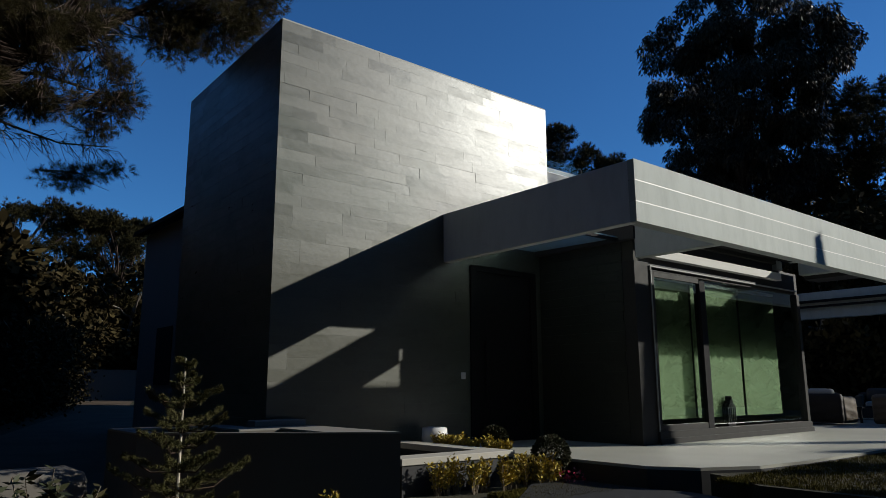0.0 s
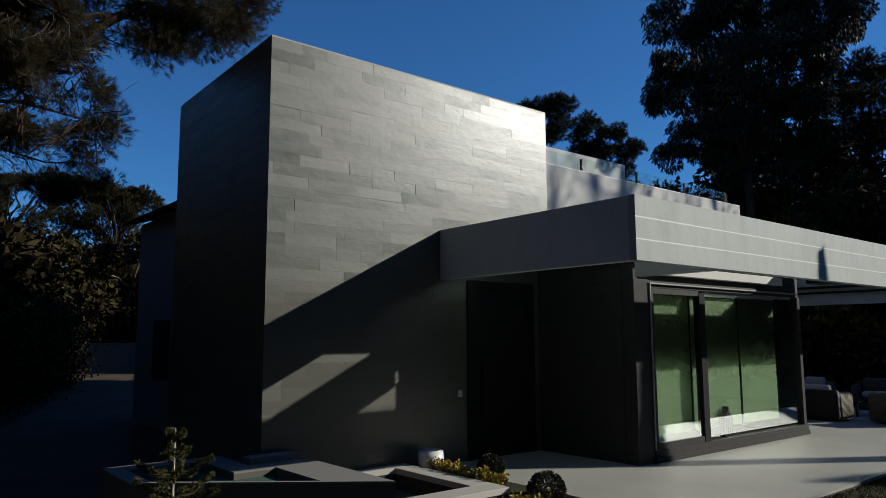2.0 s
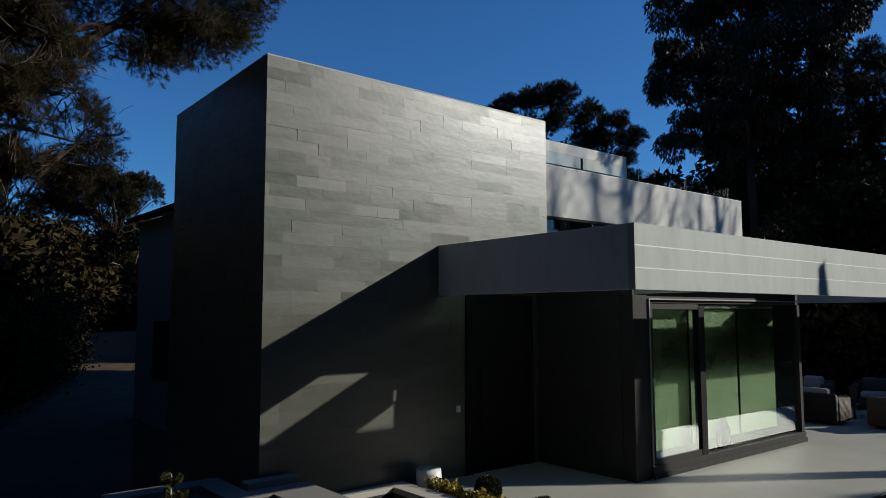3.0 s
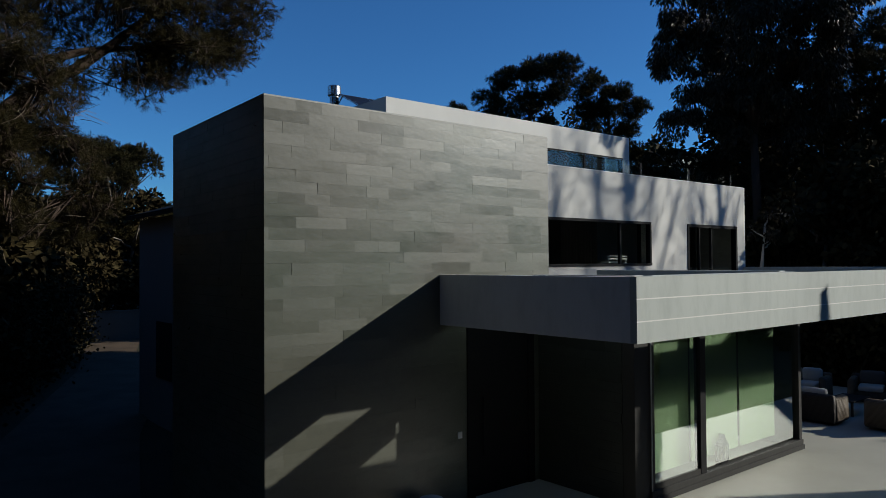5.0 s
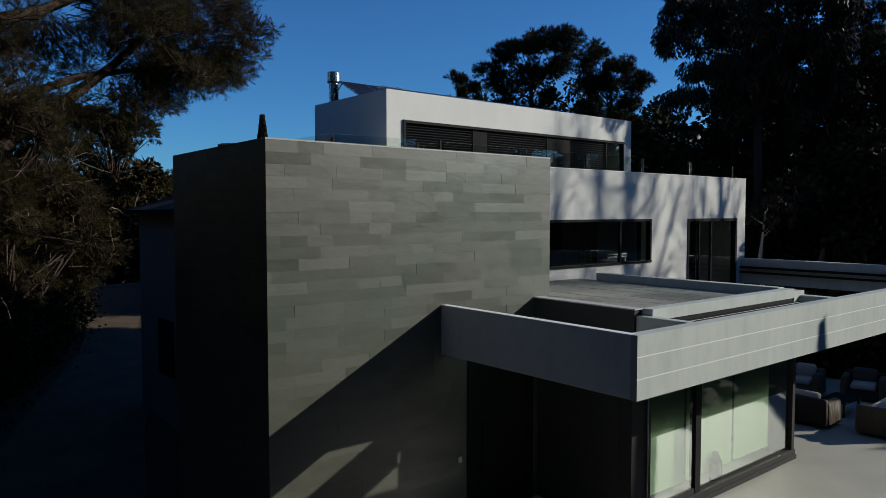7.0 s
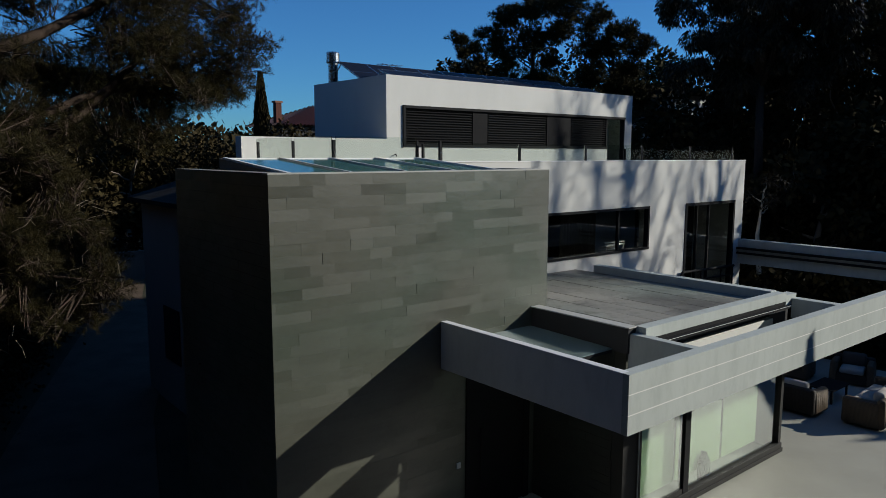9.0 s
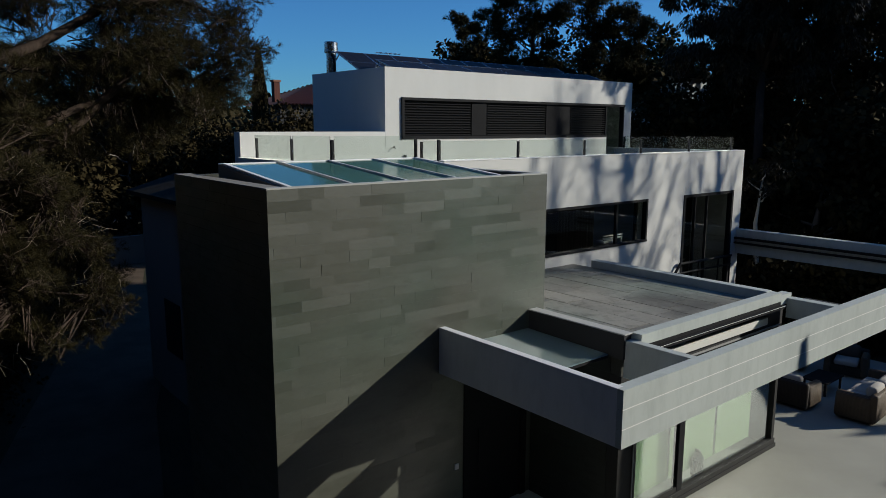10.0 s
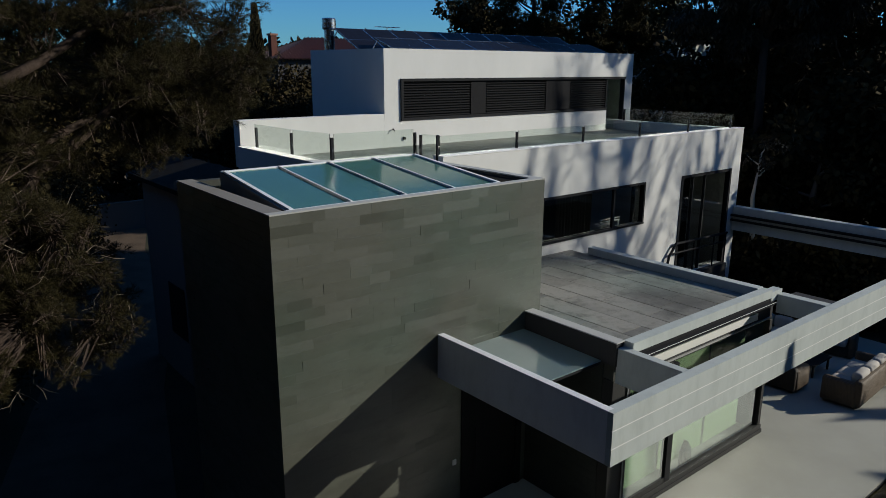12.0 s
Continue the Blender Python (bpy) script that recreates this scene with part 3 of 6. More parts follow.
def curtain(x0, x1, y, z0, z1):
    bm = bmesh.new()
    n = 60
    rows = [[bm.verts.new((x0 + (x1 - x0) * i / n, y + 0.04 * math.sin(i * 1.3) + 0.01 * math.sin(i * 3.1), z)) for i in range(n + 1)] for z in (z0, z1)]
    for i in range(n):
        bm.faces.new((rows[0][i], rows[0][i + 1], rows[1][i + 1], rows[1][i]))
    bmesh.ops.solidify(bm, geom=bm.faces[:], thickness=0.006)
    return bm


upper_window()


def terrace_door():
    door = part("door", boxes([(20.0, 20.1, BY0 - 0.02, BY0 + 0.16, 1.9, 5.16), (22.86, 22.96, BY0 - 0.02, BY0 + 0.16, 1.9, 5.16), (20.1, 22.86, BY0 - 0.02, BY0 + 0.16, 5.07, 5.16)]), "anthracite", house, "tall anthracite glazed terrace door")
    for x in (20.75, 21.45):
        part("stile", box(x - 0.025, x + 0.025, BY0 + 0.03, BY0 + 0.12, 1.9, 5.07), "anthracite", door)
    for a, b in ((20.1, 20.71), (20.79, 21.41), (21.49, 22.86)):
        part("pane", box(a, b, BY0 + 0.07, BY0 + 0.082, 1.95, 5.07), "dark_glass", door).visible_shadow = False
    # near-black sheet in place of the unlit room behind the door
    part("lining", box(19.8, 23.1, BY0 + 1.6, BY0 + 1.7, 1.7, 5.5), "dark_stone_shade", door)


terrace_door()

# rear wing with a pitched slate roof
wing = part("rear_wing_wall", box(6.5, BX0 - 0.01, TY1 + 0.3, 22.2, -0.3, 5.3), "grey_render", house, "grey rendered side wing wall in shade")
part("wing_roof", slab_of([(6.2, TY1 + 0.1, 5.42), (7.66, TY1 + 0.1, 5.86), (7.66, 22.5, 5.86), (6.2, 22.5, 5.42)], 0.12), "roof_slate", house, "dark slate pitched roof of the side wing")
part("wing_window", box(6.47, 6.49, 19.4, 20.6, 1.0, 2.5), "anthracite", house, "small dark window")

# ---- ground-floor room under the roof terrace ----
RX0, RX1, RY0, RY1 = 10.03, 15.9, 7.79, 12.99
part("room_west_wall", box(RX0 + 0.02, RX0 + 0.32, RY0 + 0.0, TY0 + 0.03, -0.1, 3.6), "joint", house, "dark slate wall beside the entrance")
# dark wall colour stands in for the shade above the window
part("room_front_wall", boxes([(RX0 + 0.32, 15.88, RY0, RY0 + 0.25, 2.93, 3.3), (RX0 + 0.32, 15.2, RY0, RY0 + 0.25, 3.3, 3.54), (RX0 + 0.32, 10.44, RY0 + 0.002, RY0 + 0.25, -0.1, 2.93)]), "dark_stone_shade", house, "wall above the sliding window, darkened to stand for shade")
# white board cut off where its sunlit part ends in shadow
part("blind_box", box(10.36, 14.95, RY0 - 0.13, RY0 - 0.003, 3.065, 3.22, 0.006), "white", house, "white blind box above the sliding window")
# near-black colour stands in for the unlit inside of the room
part("room_east_wall", box(15.885, 16.0, RY0 + 0.125, RY1, -0.1, 3.1), "dark_stone_shade", house, "side wall towards the patio, dark to stand for the unlit room")
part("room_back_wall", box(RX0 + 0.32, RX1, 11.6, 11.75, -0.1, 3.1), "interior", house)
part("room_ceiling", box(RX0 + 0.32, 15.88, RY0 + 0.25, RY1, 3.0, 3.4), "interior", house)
# near-black colour stands in for shade in the patio recess
part("patio_back_wall", box(16.0, 22.9, 12.8, 12.98, -0.1, 1.9), "dark_stone_shade", house, "wall at the back of the covered patio, dark to stand for shade")

# roof terrace: slab bed, parapets
PAR = 3.776
part("roof_bed", boxes([(10.14, 14.9, 7.7, BY0, 3.41, 3.58)]), "joint", house)
part("roof_parapet", box(9.93, 10.14, 7.68, TY0 - 0.001, 3.32, PAR - 0.02, 0.008), "dark_stone_shade", house, "dark parapet beside the glass entrance roof")
part("parapet_capping", box(9.915, 10.15, 7.66, TY0 - 0.002, PAR - 0.02, PAR + 0.002, 0.005), "capping", house)
part("roof_parapet", boxes([(10.151, 15.1, 7.485, 7.695, 3.585, PAR), (15.101, 15.56, 7.485, 7.695, 3.5, PAR - 0.06)]), "fascia", house, "pale front parapet of the roof terrace")
part("roof_parapet", box(14.86, 15.1, 7.696, BY0 - 0.6, 3.3, PAR + 0.02, 0.008), "fascia", house, "pale side parapet of the roof terrace")

# canopy
CX0, CY0, CZ0, CZ1, CX1 = 7.7, 6.03, 2.98, 3.81, 23.62


def grooved_fascia():
    rows = []
    for a, b in ((CZ0, 3.243), (3.259, 3.525), (3.541, CZ1)):
        rows.append((CX0, CX1, CY0, CY0 + 0.1, a, b))
    rows.append((CX0 + 0.14, CX1 - 0.14, CY0 + 0.1, CY0 + 0.19, CZ0 + 0.003, CZ1 - 0.003))
    rows.append((CX0 + 0.01, CX1 - 0.01, CY0 + 0.012, CY0 + 0.1, 3.24, 3.55))
    return boxes(rows)


part("canopy_fascia", grooved_fascia(), "fascia", house, "pale grey panelled front fascia with two thin grooves")
for z in (3.251, 3.533):
    part("groove_strip", box(CX0 + 0.002, CX1, CY0 + 0.001, CY0 + 0.02, z - 0.008, z + 0.008), "groove", house, "thin bright strip along the fascia")
# lighter colour stands in for fill light on this shaded side
part("canopy_side", box(CX0 + 0.001, CX0 + 0.14, CY0 + 0.1, TY0 - 0.001, CZ0, CZ1 - 0.001, 0.006), "fascia_side_lifted", house, "pale grey canopy side fascia, lightened against its shade")
part("canopy_beam", box(9.98, 10.15, CY0 + 0.19, 7.7, 3.0, 3.665, 0.006), "fascia", house, "pale cross beam of the canopy")
part("canopy_beam", box(15.36, 15.6, CY0 + 0.19, 7.484, 3.2, 3.625, 0.006), "fascia", house, "pale cross beam of the canopy")
part("canopy_beam", box(CX1 - 0.3, CX1 - 0.001, CY0 + 0.19, BY0, 2.98, CZ1 - 0.003, 0.006), "fascia", house, "pale end beam of the pergola")
part("pergola_rail", boxes([(CX1 - 0.42, CX1 - 0.31, CY0 + 0.2, BY0, 3.48, 3.55), (CX1 - 0.42, CX1 - 0.31, CY0 + 0.2, BY0, 3.32, 3.38)]), "anthracite", house, "dark awning rails on the pergola beam")
# added box, keeps the sun off the wall and blinds behind it
part("awning_box", box(15.601, 16.25, CY0 + 0.3, 7.48, 3.12, 3.5, 0.006), "dark_stone_shade", house, "added dark box that blocks sun beside the cross beam")
cassette = part("awning_cassette", boxes([(10.16, 15.15, 7.386, 7.62, 3.46, 3.503), (10.16, 15.09, 7.5, 7.69, 3.504, 3.583), (10.16, 15.09, 7.492, 7.4995, 3.512, 3.522)]), "anthracite", house, "dark awning cassette in the roof opening")
part("trim_strip", box(10.165, 15.145, 7.384, 7.398, 3.5035, 3.5065), "groove", cassette, "thin pale trim strip")
part("entrance_glass", slab_of([(7.86, 7.95, 3.38), (9.87, 7.95, 3.38), (9.87, 9.86, 3.42), (7.86, 9.86, 3.42)], 0.02), "frosted", house, "frosted blue-green glass roof over the entrance")
part("entrance_glass_bar", boxes([(7.86, 9.87, 7.95, 8.01, 3.31, 3.358), (8.85, 8.9, 8.01, 9.86, 3.31, 3.358)]), "anthracite", house)

# entrance door in the tower front
entry = part("entrance_door", box(8.45, 9.75, TY0 + 0.01, TY0 + 0.05, 0.0, 2.9, 0.004), "anthracite", house, "tall dark entrance door in shade")
part("door_handle", tube([(8.62, TY0 - 0.05, 0.7), (8.62, TY0 - 0.05, 1.7)], 0.016), "anthracite", entry)
part("door_jamb", boxes([(8.28, 8.44, TY0 - 0.03, TY0 + 0.02, 0, 2.98), (9.76, 9.9, TY0 - 0.03, TY0 + 0.02, 0, 2.98), (8.44, 9.76, TY0 - 0.03, TY0 + 0.02, 2.9, 2.98)]), "anthracite", entry)
part("intercom", box(8.07, 8.16, TY0 - 0.02, TY0 + 0.005, 1.05, 1.16, 0.008), "white_metal", house, "small pale intercom plate by the door")


def sliding_window():
    """The big two-leaf window below the canopy, dark metal, with blinds inside."""
    y = RY0
    win = part("sliding_window", boxes([
        (10.44, 15.88, y - 0.06, y + 0.12, 0.02, 0.2), (10.44, 15.88, y + 0.0, y + 0.12, 2.85, 2.93),
        (10.44, 10.56, y - 0.03, y + 0.12, 0.2, 2.85), (15.76, 15.88, y - 0.03, y + 0.12, 0.2, 2.85)], 0.004), "frame_grey", house, "large grey metal sliding window with green blinds inside")
    part("sill", box(10.42, 15.89, y - 0.085, y - 0.06, 0.0, 0.09, 0.004), "frame_grey", win)
    part("column", box(10.03, 10.44, y - 0.02, y + 0.22, 0.0, 2.98, 0.005), "frame_grey", win, "dark metal corner column")
    part("middle_stile", box(11.94, 12.12, y - 0.04, y + 0.1, 0.2, 2.8, 0.004), "anthracite", win)
    for a, b in ((0.2, 0.3), (2.75, 2.84)):
        part("leaf_rail", box(10.56, 11.94, y - 0.03, y + 0.02, a, b), "frame_grey", win)
    for a, b, yy in ((10.56, 11.94, y), (12.12, 15.76, y + 0.04)):
        part("pane", box(a, b, yy, yy + 0.014, 0.25, 2.85), "glass", win).visible_shadow = False
    for a, b in ((10.6, 11.92), (11.99, 13.62), (13.71, 15.12)):
        part("blind", box(a, b, y + 0.2, y + 0.212, 0.4, 2.75), "blind", win, "green roller blind drawn down")
        part("blind_bar", box(a, b, y + 0.192, y + 0.22, 0.37, 0.4), "blind", win)
        part("blind_roll", tube([(a, y + 0.21, 2.8), (b, y + 0.21, 2.8)], 0.035, 10), "white_metal", win)
    # pale strips take the place of the frame's sunlit edge
    part("outer_trim", boxes([(10.44, 15.76, y - 0.05, y - 0.005, 2.905, 2.93), (10.445, 10.47, y - 0.05, y - 0.032, 0.2, 2.905)], 0.003), "lit_edge_grey", win, "pale grey strip standing for the sunlit frame edge")
    return win


sliding_window()


def skylight_parts():
    x0, x1, y0, y1, za, zb, tl = 5.0, 9.42, 10.08, 13.3, 6.33, 6.55, 5.29
    light = part("skylight", box(x0, x1, y0, y0 + 0.1, za - 0.06, za + 0.028, 0.006), "white_metal", house, "sloping white-framed skylight with four teal panes")
    part("top_rail", box(tl, x1 + 0.34, y1 - 0.1, y1, zb - 0.08, zb + 0.02, 0.006), "white_metal", light)
    bm = bmesh.new()
    pts = [(x0, y0, za - 0.5), (x0, y0, za), (tl, y1, zb), (tl, y1, za - 0.5)]
    a = [bm.verts.new(p) for p in pts]
    b = [bm.verts.new((p[0] + 0.06, p[1], p[2])) for p in pts]
    bm.faces.new(a)
    bm.faces.new(b[::-1])
    for i in range(4):
        bm.faces.new((a[i], a[(i + 1) % 4], b[(i + 1) % 4], b[i]))
    bmesh.ops.recalc_face_normals(bm, faces=bm.faces[:])
    part("curb", bm, "grey_render", light, "grey side wall of the skylight")
    n = 4
    for i in range(n + 1):
        f = i / n
        xa, xb = x0 + 0.1 + (x1 - x0 - 0.14) * f, tl + 0.06 + (x1 + 0.22 - tl) * f
        w = 0.017 if 0 < i < n else 0.035
        part("glazing_bar", slab_of([(xa - w, y0 + 0.1, za + 0.035), (xa + w, y0 + 0.1, za + 0.035), (xb + w, y1 - 0.1, zb + 0.03), (xb - w, y1 - 0.1, zb + 0.03)], 0.07), "white_metal", light)
        if i < n:
            xa2, xb2 = x0 + 0.1 + (x1 - x0 - 0.14) * (f + 0.25), tl + 0.06 + (x1 + 0.22 - tl) * (f + 0.25)
            part("pane", slab_of([(xa + w, y0 + 0.1, za), (xa2 - w, y0 + 0.1, za), (xb2 - w, y1 - 0.1, zb), (xb + w, y1 - 0.1, zb)], 0.012), "teal_glass", light).visible_shadow = False


skylight_parts()
part("skylight_well", box(5.4, 9.3, TY0 + 0.2, TY1 - 0.3, TZ - 0.318, TZ - 0.3), "white", house, "pale shaft below the skylight")
part("tower_roof", boxes([(9.45, TX1 - 0.2, TY0 + 0.16, TY1 - 0.2, TZ - 0.34, TZ - 0.06)]), "roof_slate", house, "dark slate roof strip beside the skylight")


def balustrade():
    rail = thing("glass_balustrade", "frameless glass balustrade on dark metal posts", "balustrade")
    z = BZ - 0.02
    for x, y in ((8.0, 17.5), (8.0, 15.65), (8.15, 14.1), (10.36, 14.05), (10.46, 13.95), (10.36, 13.2), (12.88, 13.2), (15.4, 13.2), (17.93, 13.2), (20.44, 13.2), (22.96, 13.2), (23.2, 17.7)):
        p = part("post", box(x - 0.032, x + 0.032, y - 0.025, y + 0.025, z - 0.35, z + (0.5 if x < 10.4 else 0.44), 0.004), "anthracite", rail)
        part("clamp", box(x - 0.012, x + 0.012, y - 0.04, y + 0.04, z + 0.2, z + 0.25, 0.004), "steel", p)
        if x in (10.36, 12.88, 15.4):
            part("cable", tube([(x + 0.06 + 0.07 * math.cos(q), y + 0.03, z - 0.2 + 0.22 * math.sin(q)) for q in (math.pi * i / 8 for i in range(9))], 0.008, 6), "anthracite", p, "thin dark cable loop")
    for a, b in (((8.0, 17.6), (8.0, 15.7)), ((8.0, 15.6), (8.13, 14.15)), ((8.2, 14.1), (10.31, 14.05)), ((10.46, 13.9), (10.46, 13.25)),
                 ((10.41, 13.2), (12.83, 13.2)), ((12.93, 13.2), (15.35, 13.2)), ((15.45, 13.2), (17.88, 13.2)), ((17.98, 13.2), (20.39, 13.2)), ((20.49, 13.2), (22.91, 13.2)), ((23.2, 13.25), (23.2, 17.65))):
        d = Vector((b[0] - a[0], b[1] - a[1], 0)).normalized()
        s = Vector((-d.y, d.x, 0)) * 0.006
        p = part("pane", prism([(a[0] + s.x, a[1] + s.y), (a[0] - s.x, a[1] - s.y), (b[0] - s.x, b[1] - s.y), (b[0] + s.x, b[1] + s.y)], z - 0.2, z + (0.58 if a[0] < 10.4 else 0.47)), "clear", rail)
        p.visible_shadow = False


balustrade()

# flue pipe and solar panels on the penthouse roof
flue = thing("flue_pipe", "shiny steel chimney flue with a wide cap", "chimney", at=(12.44, 21.3, 0))
bm = tube([(0, 0, PZ - 0.3), (0, 0, 9.6)], 0.16, 24)
part("pipe", bm, "steel", flue)
part("cap", tube([(0, 0, 9.58), (0, 0, 9.61), (0, 0, 9.9), (0, 0, 9.93)], [0.19, 0.22, 0.22, 0.19], 24), "steel", flue)


def solar_panel():
    p = thing("solar_panel", "tilted dark blue solar panel in an aluminium frame", "solar panel", "panels on the penthouse roof")
    part("cell_sheet", box(-0.5, 0.5, -0.82, 0.82, -0.015, 0.012), "solar", p)
    part("rim", boxes([(-0.52, 0.52, -0.84, -0.82, -0.02, 0.018), (-0.52, 0.52, 0.82, 0.84, -0.02, 0.018), (-0.52, -0.5, -0.82, 0.82, -0.02, 0.018), (0.5, 0.52, -0.82, 0.82, -0.02, 0.018)]), "steel", p)
    part("busbar", box(-0.5, 0.5, -0.006, 0.006, 0.012, 0.015), "steel", p)
    for sx in (-0.42, 0.42):
        part("strut", tube([(sx, 0.75, -0.02), (sx, 0.93, -0.4)], 0.02, 6), "steel", p)
    return p


back_panel = solar_panel()
back_panel.matrix_world = pose(12.98, 20.28, 9.24, 26, 0, 0)
for i in range(1, 10):
    copy_thing(back_panel, pose(12.98 + 1.05 * i, 20.28, 9.24, 26, 0, 0))
TURNED = pose(0, 0, 0, 0, 0, 90)
for i in range(6):
    copy_thing(back_panel, pose(13.88 + 1.71 * i, 19.16, 9.13, 18, 0, 0) @ TURNED)
antenna = thing("aerial", "thin television aerial on the roof", "aerial", at=(14.9, 21.6, PZ - 0.15))
part("mast", tube([(0, 0, 0), (0, 0, 0.95)], 0.02, 6), "steel", antenna)
bm = bmesh.new()
add_tube(bm, [(-0.5, 0, 0.95), (0.5, 0, 0.95)], [0.012, 0.012], 6)
for i in range(5):
    add_tube(bm, [(-0.4 + 0.2 * i, -0.22, 0.95), (-0.4 + 0.2 * i, 0.22, 0.95)], [0.008, 0.008], 5)
part("crossbars", bm, "steel", antenna)


# ---- garden walls in front of the tower ----
part_pond = thing("raised_pond", "raised pond with grey rendered walls and still green water", "pond")
def ring(outer, inner, z0, z1):
    """An upright wall ring between two like polygons."""
    bm = bmesh.new()
    n = len(outer)
    v = [[bm.verts.new((x, y, z)) for x, y in pts] for pts in (outer, inner) for z in (z0, z1)]
    for i in range(n):
        k = (i + 1) % n
        bm.faces.new((v[0][i], v[0][k], v[1][k], v[1][i]))
        bm.faces.new((v[1][i], v[1][k], v[3][k], v[3][i]))
        bm.faces.new((v[3][i], v[3][k], v[2][k], v[2][i]))
        bm.faces.new((v[2][i], v[2][k], v[0][k], v[0][i]))
    bmesh.ops.recalc_face_normals(bm, faces=bm.faces[:])
    return bm


pond_in = [(4.5, 8.13), (4.5, 9.25), (3.95, 9.25), (3.95, 10.3), (3.0, 10.3), (3.0, 9.32)]
part("rim", ring([(5.14, 7.55), (5.14, 9.6), (4.3, 9.6), (4.3, 10.6), (2.8, 10.6), (2.8, 9.4)], pond_in, 0.4, 0.42), "grey_render", part_pond, "grey stone rim")
# darker than the rim's render, to stand for the shaded wall face
part("wall", ring([(5.137, 7.556), (5.137, 9.597), (4.297, 9.597), (4.297, 10.597), (2.803, 10.597), (2.803, 9.404)], pond_in, -0.7, 0.4), "grey_render_dark", part_pond, "grey rendered pond wall, darkened to stand for shade")
part("water", prism(pond_in, -0.1, 0.33), "water", part_pond)
planter = thing("gravel_planter", "sunken planter with pale stone edging and gravel", "planter")
part("edging", boxes([(5.15, 6.95, 7.55, 7.92, 0.04, 0.12), (6.6, 6.95, 7.92, 9.86, 0.04, 0.12), (5.15, 6.6, 9.6, 9.86, 0.04, 0.12)], 0.006), "coping", planter, "pale stone edging")
# base darkened in place of the shade below the lit edging
part("base_wall", boxes([(5.17, 6.93, 7.57, 7.92, -0.6, 0.04), (6.6, 6.93, 7.92, 9.86, -0.6, 0.04), (5.17, 6.6, 9.6, 9.86, -0.6, 0.04)]), "dark_stone_shade", planter, "stone base, darkened to stand for shade")
part("gravel_bed", box(5.15, 6.6, 7.92, 9.6, -0.5, -0.18), "gravel", planter)
tagged(part("low_block", box(4.32, 5.06, 9.63, 9.86, -0.6, 0.5, 0.01), "grey_render"), "low grey stone block at the tower foot", "wall", kind="structure")
tagged(part("planting_bed", prism([(4.9, 6.2), (7.5, 6.05), (7.57, 7.5), (5.15, 7.53)], -0.7, -0.3), "soil"), "planting bed with dark soil", "flower bed", kind="structure")


# pale boundary wall across the end of the drive
boundary = thing("boundary_wall", "grey rendered boundary wall at the end of the drive", "wall", at=(10.5, 38.0, 0.0))
part("wall", box(-3.0, 2.6, 0, 0.2, 0.1, 1.75, 0.01), "grey_render_dark", boundary)
part("wall_coping", box(-3.04, 2.64, -0.03, 0.23, 1.75, 1.81, 0.008), "grey_render_dark", boundary)
part("plinth", box(-0.9, 2.8, -0.55, -0.002, 0.0, 0.22, 0.01), "grey_render", boundary, "pale stone plinth")
edge_block = thing("planter_block", "low grey rendered planter block beside the drive", "planter", at=(1.35, 8.3, 0.0))
part("body", box(-0.75, 0.66, -0.3, 0.32, -0.7, 0.2, 0.12), "grey_render_dark", edge_block, smooth=True)


# ---- plants ----
rng = np.random.default_rng(7)


def needles(centres, heads, per, length, width, spread):
    """Tufts of needles: one thin triangle each, round each head direction."""
    n = len(centres)
    c = np.repeat(centres, per, 0)
    d = unit(np.repeat(heads, per, 0) + rng.normal(0, spread, (n * per, 3)))
    side = unit(np.cross(d, rng.normal(0, 1, (n * per, 3))))
    ln = length * rng.uniform(0.7, 1.2, (n * per, 1))
    v = np.stack([c + side * width, c - side * width, c + d * ln], 1).reshape(-1, 3)
    return v, n * per


def leaves(centres, heads, length, width):
    """Single leaves: a long diamond of two triangles, folded a little."""
    n = len(centres)
    d = unit(heads)
    side = unit(np.cross(d, rng.normal(0, 1, (n, 3))))
    ln = length * rng.uniform(0.6, 1.25, (n, 1))
    w = width * rng.uniform(0.7, 1.2, (n, 1))
    a, b, mid = centres, centres + d * ln, centres + d * ln * 0.45
    v = np.stack([a, mid + side * w, b, mid - side * w], 1).reshape(-1, 3)
    return v, n


def in_clumps(clumps, count, shell=0.6):
    """Random places in ellipsoid clumps (x, y, z, rx, ry, rz), more near the outside."""
    c = np.array(clumps, float)
    vol = (c[:, 3] * c[:, 4] * c[:, 5]) ** 0.8
    which = rng.choice(len(c), count, p=vol / vol.sum())
    d = unit(rng.normal(0, 1, (count, 3)))
    r = rng.uniform(shell ** 3, 1.0, (count, 1)) ** (1 / 3)
    wob = 1 + 0.18 * np.sin(7 * d[:, :1] + which[:, None]) * np.cos(6 * d[:, 1:2] + 2 * which[:, None])
    return c[which, :3] + d * r * wob * c[which, 3:], d


def ragged(clumps, per, seed):
    """Breaks each clump into small ones round its skin, for an uneven outline."""
    r = np.random.default_rng(seed)
    out = []
    for x, y, z, rx, ry, rz in clumps:
        for _ in range(per):
            d = unit(r.normal(0, 1, 3))
            k, s = r.uniform(0.35, 1.0), r.uniform(0.22, 0.42)
            out.append((x + d[0] * rx * k, y + d[1] * ry * k, z + d[2] * rz * k, rx * s, ry * s, rz * s))
    return out


